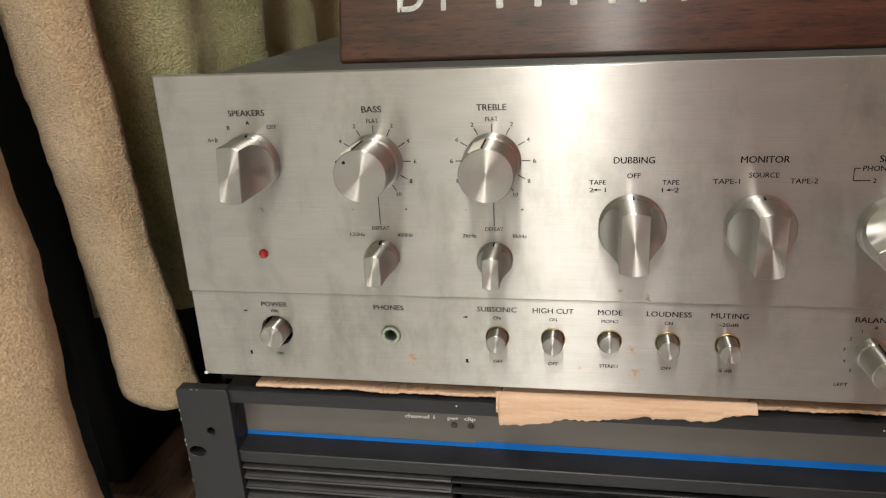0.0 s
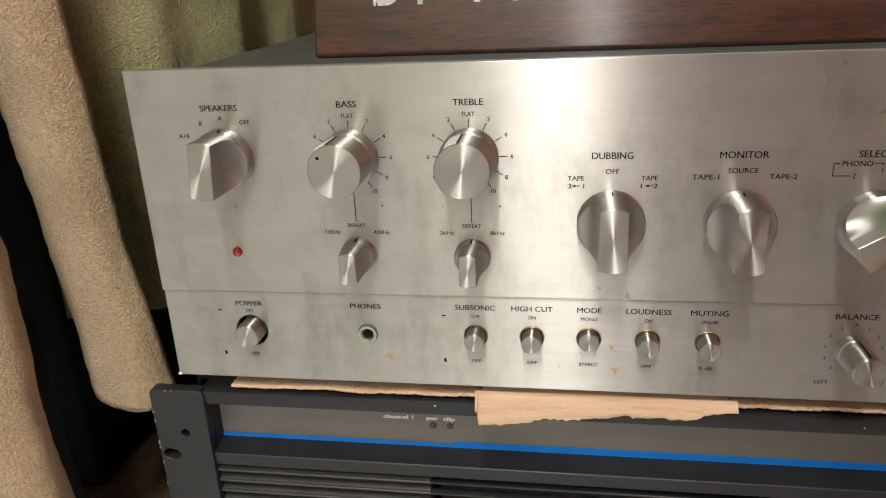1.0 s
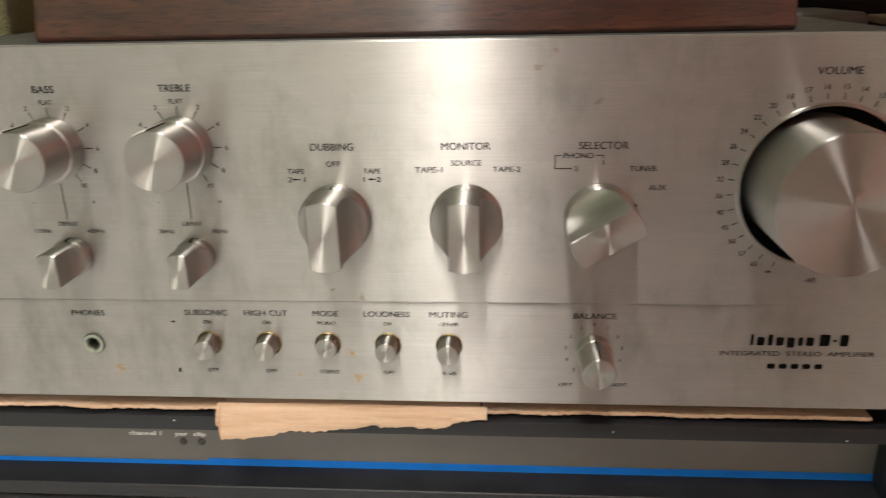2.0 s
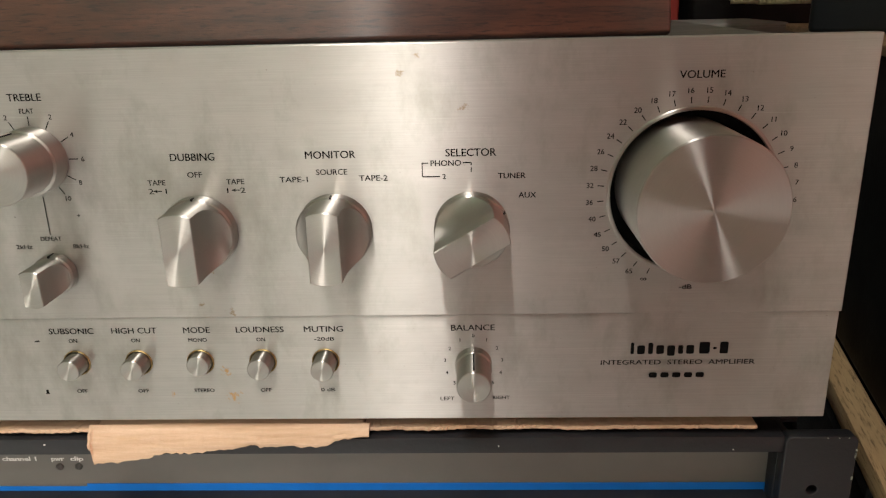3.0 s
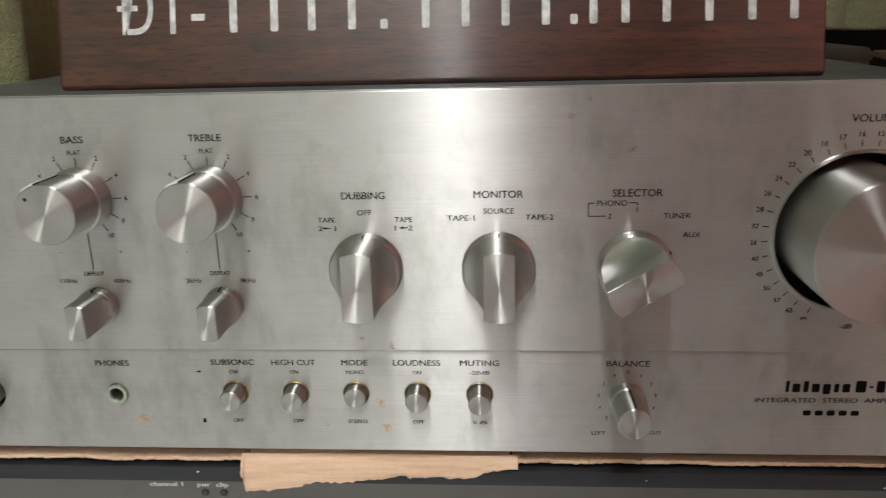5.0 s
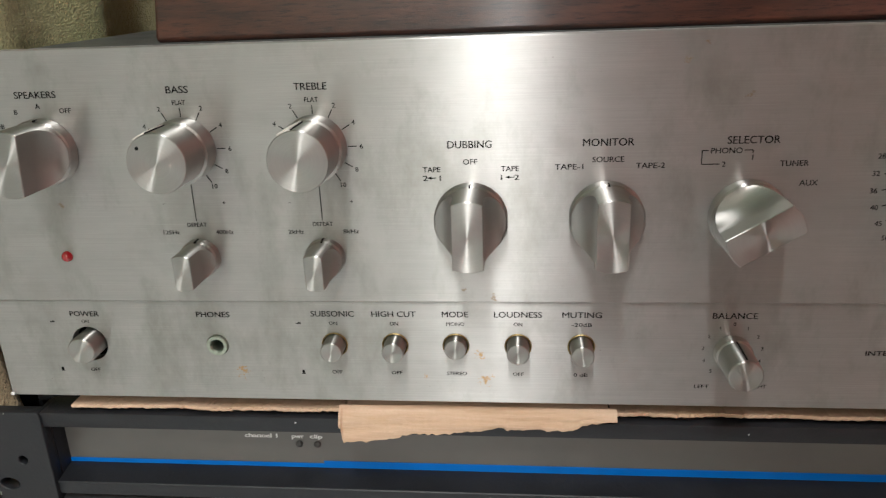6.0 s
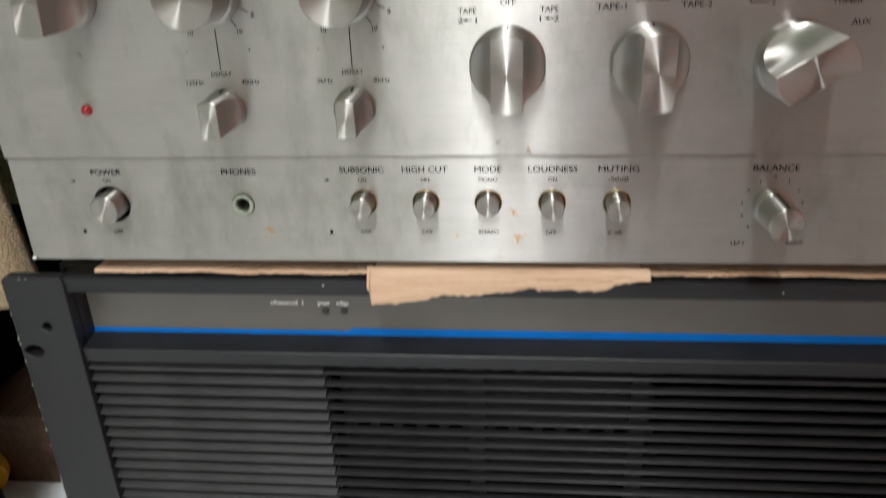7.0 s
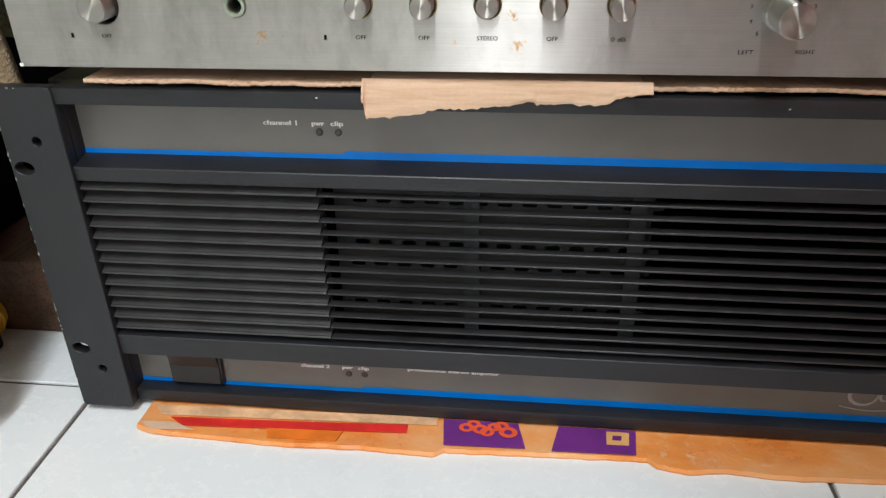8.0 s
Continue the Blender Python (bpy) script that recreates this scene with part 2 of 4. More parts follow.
def tile_glaze():
    m = Nodes("white_glazed_tile", (0.72, 0.76, 0.76), 0.22)
    vec = m.coords()
    info = m.add("ShaderNodeObjectInfo")
    n1, n2 = m.noise(vec, 5, 5), m.noise(vec, 90, 5, 0.7)
    c = m.mix(m.span(n1, 0.3, 0.7, 0, 1), (0.76, 0.81, 0.84), (0.84, 0.87, 0.88))
    c = m.mix(m.span(n2, 0.58, 0.75, 0, 0.35), c, (0.50, 0.50, 0.47))
    c = m.mix(m.math("MULTIPLY", info.outputs["Random"], 0.12), c, (0.6, 0.64, 0.64))
    m.to(c, "Base Color")
    m.to(m.span(n2, 0.3, 0.7, 0.16, 0.34), "Roughness")
    m.bump(n1, 0.05, 0.001)
    return m.mat


TILE = tile_glaze()
GROUT = painted("dirty_grout", (0.10, 0.09, 0.08), 0.9, 0.3, 200)
red_nodes = Nodes("red_lens", (0.36, 0.006, 0.012), 0.18)
red_nodes.set("Coat Weight", 0.6)
RED_LENS = red_nodes.mat


# ---------------------------------------------------------------- builders
def mesh_of(name, bm, material):
    me = bpy.data.meshes.new(name)
    bm.normal_update()
    bm.to_mesh(me)
    bm.free()
    me.materials.append(material)
    return me


def part(name, bm, material, parent=None, label="", at=None):
    """Links a bmesh, or ready mesh data, as one object under a thing or a part; at: its own origin in the world."""
    data = mesh_of(name, bm, material) if isinstance(bm, bmesh.types.BMesh) else bm
    ob = new(name, data)
    if at is not None:
        ob.matrix_basis = at if isinstance(at, Matrix) else Matrix.Translation(at)
    if parent is not None:
        ob.parent = parent
    return tagged(ob, label)


def thing(name, label, category, group="", kind="", at=(0, 0, 0)):
    ob = new(name)
    ob.empty_display_size = 0.02
    ob.location = at
    return tagged(ob, label, category, group, kind)


def smooth(bm, angle=35):
    for f in bm.faces:
        f.smooth = True
    limit = radians(angle)
    for e in bm.edges:
        if len(e.link_faces) == 2 and e.calc_face_angle(0) > limit:
            e.smooth = False
    return bm


def box(x0, x1, y0, y1, z0, z1, bevel=0.0, seg=2):
    bm = bmesh.new()
    bmesh.ops.create_cube(bm, size=1)
    bmesh.ops.scale(bm, vec=(x1 - x0, y1 - y0, z1 - z0), verts=bm.verts)
    bmesh.ops.translate(bm, vec=((x0 + x1) / 2, (y0 + y1) / 2, (z0 + z1) / 2), verts=bm.verts)
    if bevel:
        bmesh.ops.bevel(bm, geom=bm.edges[:], offset=bevel, segments=seg, profile=0.5, affect="EDGES")
        smooth(bm, 40)
    return bm


def lathe(profile, n=64, cap_front=True, cap_back=False):
    """A turned solid round the y axis from (radius, y) pairs, back to front."""
    bm = bmesh.new()
    rings = []
    for r, y in profile:
        rings.append([bm.verts.new((r * math.cos(2 * math.pi * k / n), y, r * math.sin(2 * math.pi * k / n))) for k in range(n)])
    for a, b in zip(rings, rings[1:]):
        for k in range(n):
            bm.faces.new((a[k], a[(k + 1) % n], b[(k + 1) % n], b[k]))
    if cap_front:
        c = bm.verts.new((0, profile[-1][1], 0))
        for k in range(n):
            bm.faces.new((rings[-1][k], rings[-1][(k + 1) % n], c))
    if cap_back:
        bm.faces.new(rings[0])
    bmesh.ops.recalc_face_normals(bm, faces=bm.faces[:])
    return smooth(bm, 28)


def spade(radius, half, length, base, flare):
    """A bar-handled knob: a disc from whose front two concave scoops leave an upright bar."""
    bm, n, rings = bmesh.new(), 14, []

    def section(y, hw, r):
        hw = min(hw, r * 0.985)
        a0 = math.acos(hw / r)
        pts = []
        for k in range(n + 1):
            a = a0 + (math.pi - 2 * a0) * k / n
            pts.append((r * math.cos(a), r * math.sin(a)))
        for k in range(1, 6):
            pts.append((-r * math.cos(a0), r * math.sin(a0) * (1 - k / 3)))
        pts += [(-x, -z) for x, z in pts[: n + 1]]
        for k in range(1, 6):
            pts.append((r * math.cos(a0), r * math.sin(a0) * (-1 + k / 3)))
        return [bm.verts.new((x, y, z)) for x, z in pts]

    rings.append(section(0.0, radius, radius))
    rings.append(section(-base + 0.0008, radius, radius))
    rings.append(section(-base, radius, radius - 0.0006))
    for k in range(9):
        a = math.pi / 2 * k / 8
        hw = half + (radius - 0.001 - half) * (1 - math.sin(a))
        rings.append(section(-base - flare * (1 - math.cos(a)) - 0.0002 * k, hw, radius - 0.0006))
    rings.append(section(-length + 0.00035, half, radius - 0.0006))
    rings.append(section(-length, half - 0.0003, radius - 0.0009))
    m = len(rings[0])
    for a, b in zip(rings, rings[1:]):
        for k in range(m):
            bm.faces.new((a[k], a[(k + 1) % m], b[(k + 1) % m], b[k]))
    c = bm.verts.new((0, -length, 0))
    for k in range(m):
        bm.faces.new((rings[-1][k], rings[-1][(k + 1) % m], c))
    bmesh.ops.recalc_face_normals(bm, faces=bm.faces[:])
    return smooth(bm, 25)


def flat_mesh(curve, name, material, matrix):
    """Turns a flat curve or text into mesh data that stands in the xz plane, facing -y."""
    ob = new("outline", curve)
    bpy.context.view_layer.update()
    me = bpy.data.meshes.new_from_object(ob.evaluated_get(bpy.context.evaluated_depsgraph_get()))
    bpy.data.objects.remove(ob)
    bpy.data.curves.remove(curve)
    me.name = name
    me.transform(matrix @ pose(0, 0, 0, 90))
    me.materials.clear()
    me.materials.append(material)
    return me


def ring(cx, cz, rx, rz=None, n=48):
    return [(cx + rx * math.cos(2 * math.pi * k / n), cz + (rz or rx) * math.sin(2 * math.pi * k / n)) for k in range(n)]


def plate(name, outline, holes, y_front, thick, material, bevel=0.0003):
    """A flat plate in the xz plane, its face at y_front, with holes that go right through."""
    c = bpy.data.curves.new(name, "CURVE")
    c.dimensions, c.fill_mode = "2D", "BOTH"
    c.extrude, c.bevel_depth, c.bevel_resolution, c.offset = thick / 2 - bevel, bevel, 1, -bevel
    for pts in (outline, *holes):
        s = c.splines.new("POLY")
        s.points.add(len(pts) - 1)
        for p, (x, z) in zip(s.points, pts):
            p.co = (x, z, 0, 1)
        s.use_cyclic_u = True
    return flat_mesh(c, name, material, Matrix.Translation((0, y_front + thick / 2, 0)))


def rounded(x0, x1, z0, z1, r=0.001, n=4):
    pts = []
    for cx, cz, a in ((x1 - r, z1 - r, 0), (x0 + r, z1 - r, 90), (x0 + r, z0 + r, 180), (x1 - r, z0 + r, 270)):
        pts += [(cx + r * math.cos(radians(a + 90 * k / n)), cz + r * math.sin(radians(a + 90 * k / n))) for k in range(n + 1)]
    return pts


def words(text, x, z, height, parent, width=None, y=-0.00012, material=None, weight=0.0, bold=0.0, name="lettering"):
    """Printed words centred at (x, z), of that cap height and, where given, that width."""
    c = bpy.data.curves.new(name, "FONT")
    c.body, c.size, c.extrude, c.offset, c.resolution_u = text, 1.0, 0.0, weight, 3
    c.align_x = "LEFT"
    me = flat_mesh(c, name, material or INK, Matrix())
    co = np.zeros(len(me.vertices) * 3)
    me.vertices.foreach_get("co", co)
    co = co.reshape(-1, 3)
    lo, hi = co.min(0), co.max(0)
    sz = height / 0.729
    sx = width / (hi[0] - lo[0]) if width else sz
    mid = 0.3645
    co[:, 0] = (co[:, 0] - (lo[0] + hi[0]) / 2) * sx + x
    co[:, 2] = (co[:, 2] - mid) * sz + z
    co[:, 1] = y
    me.vertices.foreach_set("co", co.ravel())
    me.update()
    if bold:
        bm = bmesh.new()
        for k in (-1, 1):
            start = len(bm.verts)
            bm.from_mesh(me)
            bm.verts.ensure_lookup_table()
            for v in bm.verts[start:]:
                v.co += Vector((k * bold * height, 0.00001 * k, 0))
        bm.to_mesh(me)
        bm.free()
    return part(name, me, None, parent)


def stroke(x0, z0, x1, z1, w, parent, y=-0.00012, material=None, name="printed_line"):
    d = Vector((x1 - x0, 0, z1 - z0)).normalized()
    n = Vector((-d.z, 0, d.x)) * w / 2
    bm = bmesh.new()
    a, b = Vector((x0, y, z0)), Vector((x1, y, z1))
    bm.faces.new([bm.verts.new(v) for v in (a - n, b - n, b + n, a + n)])
    bmesh.ops.recalc_face_normals(bm, faces=bm.faces[:])
    for f in bm.faces:
        if f.normal.y > 0:
            f.normal_flip()
    return part(name, bm, material or INK, parent)


# ---------------------------------------------------------------- room
def slab(name, material, *dims):
    return tagged(part(name, box(*dims), material), kind="structure")


X0, X1, Y0, Y1, TOP = -1.7, 2.1, -2.5, 0.95, 2.6
floor = tagged(part("floor", box(X0, X1, Y0, Y1, FLOOR - 0.05, FLOOR - 0.0016), GROUT),
               "white glazed tile floor with dark dirty joints", "floor", kind="structure")
tagged(slab("wall_north", WALL_PAINT, X0 - 0.1, X1 + 0.1, Y1, Y1 + 0.1, FLOOR - 0.05, TOP), "dull brown painted plaster wall", "wall")
tagged(slab("wall_south", WALL_GREEN, X0 - 0.1, X1 + 0.1, Y0 - 0.1, Y0, FLOOR - 0.05, TOP), "grey-green painted plaster wall", "wall")
tagged(slab("wall_west", WALL_OLIVE, X0 - 0.1, X0, Y0, Y1, FLOOR - 0.05, TOP), "olive-grey painted plaster wall", "wall")
# Out of view; its red tints what the metal reflects.
tagged(slab("wall_east", RED_REFLECTOR, X1, X1 + 0.1, Y0, Y1, FLOOR - 0.05, TOP), "unseen closing wall, tinted red for reflections in the metal", "wall")
# Added unseen screen: blocks light at right and reflects red in the metal.
tagged(slab("unseen_screen", RED_REFLECTOR, 0.235, 0.80, -0.95, -0.85, FLOOR, TOP), "added unseen screen that shades the right side and reflects dusky red", "wall")
# Out of view; pale green so the knob tops reflect that tint.
tagged(slab("ceiling", CEILING_TINT, X0 - 0.1, X1 + 0.1, Y0 - 0.1, Y1 + 0.1, TOP, TOP + 0.1), "unseen ceiling, tinted pale green for reflections in the knobs", "ceiling")


# ---------------------------------------------------------------- rack power amplifier
AZ0, AZ1 = -0.0259, 0.1511


def power_amplifier():
    amp = thing("power_amplifier", "black rack power amplifier with blue stripes, on a flattened carton", "amplifier", at=(0.2235, 0.17, AZ0))
    inv = Matrix.Translation((-0.2235, -0.17, -AZ0))

    def p(name, bm, mat, label="", parent=None, at=None):
        ob = part(name, bm, mat, None, label, at)
        ob.parent = parent or amp
        if parent is None:
            ob.matrix_parent_inverse = inv
        return ob

    # chassis as an open-fronted shell
    p("top_cover", box(0.0, 0.447, 0.0165, 0.36, AZ1 - 0.003, AZ1 - 0.0008, 0.0005), BLACK_AMP)
    p("bottom_plate", box(0.0, 0.447, 0.0165, 0.36, AZ0 + 0.0005, AZ0 + 0.0025), BLACK_AMP)
    p("side_plate", box(0.0, 0.002, 0.0165, 0.36, AZ0 + 0.003, AZ1 - 0.0035), BLACK_AMP)
    p("side_plate", box(0.445, 0.447, 0.0165, 0.36, AZ0 + 0.003, AZ1 - 0.0035), BLACK_AMP)
    p("back_plate", box(0.0025, 0.4445, 0.357, 0.36, AZ0 + 0.003, AZ1 - 0.0035), BLACK_AMP)
    # rack ears with their screw holes
    for x0, s in ((-0.0179, 1), (0.4647, -1)):
        def ex(d):
            return x0 + s * d
        lo, hi = min(ex(0), ex(0.0289)), max(ex(0), ex(0.0289))
        holes = [ring(ex(0.0159), 0.1261, 0.0022, n=20), ring(ex(0.0062), 0.1130, 0.0047, 0.0031, 28),
                 ring(ex(0.0080), 0.0125, 0.0047, 0.0031, 28), ring(ex(0.0168), -0.0003, 0.0022, n=20)]
        p("rack_ear", plate("rack_ear", rounded(lo, hi, AZ0, AZ1, 0.0025), holes, 0.0, 0.0065, BLACK_AMP, 0.0005), None, "black anodised rack ear, edges chipped")
        p("ear_bracket", box(min(ex(0.0255), ex(0.0289)), max(ex(0.0255), ex(0.0289)), 0.0068, 0.0164, AZ0 + 0.001, AZ1 - 0.001, 0.0004), BLACK_AMP)
    rnd = random.Random(21)
    for x in (-0.0179, 0.4647):
        chips = bmesh.new()
        for k in range(26):
            z = AZ0 + 0.004 + (AZ1 - AZ0 - 0.008) * rnd.random() ** 0.7
            w, h = rnd.uniform(0.0003, 0.0008), rnd.uniform(0.0004, 0.0018)
            cx = x + (0.0004 if x < 0 else -0.0004) + rnd.uniform(-0.0002, 0.0002)
            bmesh.ops.create_cube(chips, size=1, matrix=Matrix.Translation((cx, 0.0003, z)) @ Matrix.Diagonal((w, 0.0010, h, 1)))
        for k in range(3):
            bmesh.ops.create_cube(chips, size=1, matrix=Matrix.Translation((x + (0.003 + 0.022 * rnd.random()) * (1 if x < 0 else -1), 0.0004, AZ1 - 0.0004)) @ Matrix.Diagonal((0.0006, 0.0010, 0.0004, 1)))
        tagged(p("bare_chips", chips, NICKEL, "bare metal where the black finish is chipped"), kind="stuff")
    specks = bmesh.new()
    for k in range(4):
        bmesh.ops.create_cube(specks, size=1, matrix=Matrix.Translation((rnd.uniform(0.03, 0.43), 0.0011, rnd.uniform(0.1445, 0.1500))) @ Matrix.Diagonal((rnd.uniform(0.0003, 0.0009), 0.0004, 0.0004, 1)))
    tagged(p("bare_chips", specks, WHITE_INK), kind="stuff")
    xa, xb = 0.0085, 0.4378
    p("top_rail", box(xa + 0.0018, xb - 0.0018, 0.0012, 0.0162, 0.1432, AZ1 - 0.0004, 0.0008), BLACK_AMP)
    g1 = p("front_strip", box(xa, xb, 0.0150, 0.0163, 0.1140, 0.1430), GREY_STRIP, "warm grey enamel strip")
    g2 = p("front_strip", box(xa, xb, 0.0150, 0.0163, -0.0195, 0.0100), GREY_STRIP, "warm grey enamel strip")
    for zt, z_low, thick, strip, step in ((0.1181, 0.1155, 0.0058, g1, 0.1355), (-0.0158, -0.0182, 0.0056, g2, 0.1348)):
        pts = [(xa + 0.0003, zt), (step, zt), (step, zt + 0.0014), (xb - 0.0003, zt + 0.0014), (xb - 0.0003, zt + 0.0014 - thick),
               (step, zt + 0.0014 - thick), (step, z_low), (xa + 0.0003, z_low)]
        part("blue_stripe", plate("blue_stripe", pts, [], 0.0146, 0.0003, BLUE, 0.00005), None, strip, "bright blue enamel stripe")
    # louvre block: two rails, solid slats at one end, open ones beyond
    zl, zh = 0.0225, 0.1065
    for z0, z1 in ((zh, 0.1155), (0.0085, zl)):
        rail = bmesh.new()
        sec = [(0.0148, z0), (0.0026, z0), (0.0022, z0 + 0.0004), (0.0022, z1 - 0.0026), (0.0026, z1 - 0.0021), (0.0148, z1 + 0.0004)]
        ends = [[rail.verts.new((x, y, z)) for y, z in sec] for x in (xa + 0.0025, xb - 0.0025)]
        for i in range(6):
            rail.faces.new((ends[0][i], ends[0][(i + 1) % 6], ends[1][(i + 1) % 6], ends[1][i]))
        for e in ends:
            rail.faces.new(e)
        bmesh.ops.recalc_face_normals(rail, faces=rail.faces[:])
        p("louvre_rail", rail, BLACK_AMP)
    pitch = (zh - zl) / 13
    slat = bmesh.new()
    prof = [(0.0142, 0.0032), (0.0100, 0.0030), (0.0040, -0.0005), (0.0032, -0.0007), (0.0028, -0.0010), (0.0028, -0.0016), (0.0034, -0.0019), (0.0142, -0.0016)]
    for x in (xa + 0.0022, 0.1237):
        for y, z in prof:
            slat.verts.new((x, y, z))
    slat.verts.ensure_lookup_table()
    k = len(prof)
    for i in range(k):
        slat.faces.new((slat.verts[i], slat.verts[(i + 1) % k], slat.verts[k + (i + 1) % k], slat.verts[k + i]))
    slat.faces.new(slat.verts[:k])
    slat.faces.new(slat.verts[k:])
    bmesh.ops.recalc_face_normals(slat, faces=slat.faces[:])
    slat_mesh = mesh_of("louvre_slat", slat, SLAT)
    blade_mesh = mesh_of("louvre_blade", box(0.1240, xb - 0.0045, 0.0030, 0.0075, -0.0020, -0.0009, 0.0003, 1), BLADE)
    for i in range(13):
        p("louvre_slat", slat_mesh, None, at=(0, 0, zl + pitch * (i + 0.55)))
        p("louvre_blade", blade_mesh, None, at=(0, 0, zl + pitch * (i + 0.55)))
    p("louvre_backing", box(xa, 0.1235, 0.0143, 0.0160, zl, zh), BLACK_AMP)
    for x in (0.193, 0.2685):
        p("louvre_post", box(x - 0.0035, x + 0.0035, 0.0146, 0.0175, zl, zh), BLACK_AMP)
    # slotted plate of the fan opening, set back
    slots = []
    for row in range(7):
        for col in range(13):
            cx, cz = 0.134 + col * 0.0118 + (row % 2) * 0.003, 0.030 + row * 0.0118
            slots.append(rounded(cx - 0.0036, cx + 0.0036, cz - 0.0016, cz + 0.0016, 0.0012, 2))
    p("slotted_plate", plate("slotted_plate", [(0.124, zl), (0.274, zl), (0.274, zh), (0.124, zh)], slots, 0.030, 0.0015, BLACK_DEEP, 0.0001), None)
    p("heat_sink", box(0.13, 0.262, 0.06, 0.20, 0.03, 0.10, 0.002), BLACK_PLASTIC)
    # foot rail of the front, switch and printing
    p("bottom_rail", box(xa + 0.001, xb - 0.001, 0.0062, 0.0160, AZ0 + 0.0004, -0.0180, 0.0008), BLACK_AMP)
    sw = p("power_switch", box(0.0292, 0.0588, 0.0120, 0.0149, -0.0165, 0.0075, 0.001), BLACK_PLASTIC, "black rocker switch")
    rocker = bmesh.new()
    sec = [(0.0120, -0.0150), (0.0102, -0.0145), (0.0114, -0.0045), (0.0090, 0.0062), (0.0120, 0.0066)]
    for x in (0.0305, 0.0575):
        for y, z in sec:
            rocker.verts.new((x, y, z))
    rocker.verts.ensure_lookup_table()
    for i in range(5):
        rocker.faces.new((rocker.verts[i], rocker.verts[(i + 1) % 5], rocker.verts[5 + (i + 1) % 5], rocker.verts[5 + i]))
    rocker.faces.new(rocker.verts[:5])
    rocker.faces.new(rocker.verts[5:])
    bmesh.ops.recalc_face_normals(rocker, faces=rocker.faces[:])
    part("rocker", rocker, BLACK_PLASTIC, sw)
    yy = 0.01485
    for cz, dx, strip in ((0.1325, 0.0, g1), (-0.0022, 0.003, g2)):
        words("channel 1" if strip is g1 else "channel 2", 0.1069 + dx, cz, 0.0022, strip, 0.0155, yy, WHITE_INK, 0.02, 0.03)
        words("pwr", 0.1243 + dx, cz, 0.0022, strip, 0.0058, yy, WHITE_INK, 0.02, 0.03)
        words("clip", 0.1329 + dx, cz, 0.0022, strip, 0.0058, yy, WHITE_INK, 0.02, 0.03)
        for x in (0.1247 + dx, 0.1333 + dx):
            led = part("indicator_lamp", lathe([(0.0017, 0.0), (0.0017, -0.0004), (0.0010, -0.0008)], 20), DARK_LENS, strip, "unlit dark indicator lamp", (x, 0.0149, cz - 0.0041))
    words("professional stereo amplifier", 0.1835, -0.0012, 0.0019, g2, 0.048, yy, WHITE_INK, 0.02, 0.03)
    part("switch_mark", box(0.0195, 0.0235, 0.01475, 0.01495, 0.0022, 0.0034), WHITE_INK, g2)
    # maker's mark as plain shapes: a ring, a sweep and two small blocks
    part("maker_mark", plate("maker_mark", ring(0.3865, -0.0020, 0.0072, 0.0062), [ring(0.3870, -0.0016, 0.0060, 0.0052)], 0.0146, 0.0003, SILVER_INK, 0.00004), None, g2)
    sweep = [(0.3765 + 0.030 * k / 12, -0.0085 - 0.0022 * math.sin(math.pi * k / 12)) for k in range(13)]
    part("maker_mark", plate("maker_mark", sweep + [(x, z - 0.0007) for x, z in reversed(sweep)], [], 0.0146, 0.0003, SILVER_INK, 0.00004), None, g2)
    for x in (0.3965, 0.4035):
        part("maker_mark", plate("maker_mark", ring(x, -0.002, 0.0026, 0.0030, 20), [ring(x + 0.0006, -0.002, 0.0018, 0.0022, 20)], 0.0146, 0.0003, SILVER_INK, 0.00004), None, g2)
    for x in (0.03, 0.417):
        for y in (0.05, 0.32):
            p("rubber_foot", lathe([(0.010, 0.0), (0.010, 0.0012)], 24, True, True), BLACK_PLASTIC, at=Matrix.Translation((x, y, AZ0 - 0.0006)) @ pose(0, 0, 0, 90))
    return amp


power_amplifier()


# ---------------------------------------------------------------- integrated amplifier
W, ZB, ZS, ZT = 0.45, 0.16, 0.2061, 0.3087


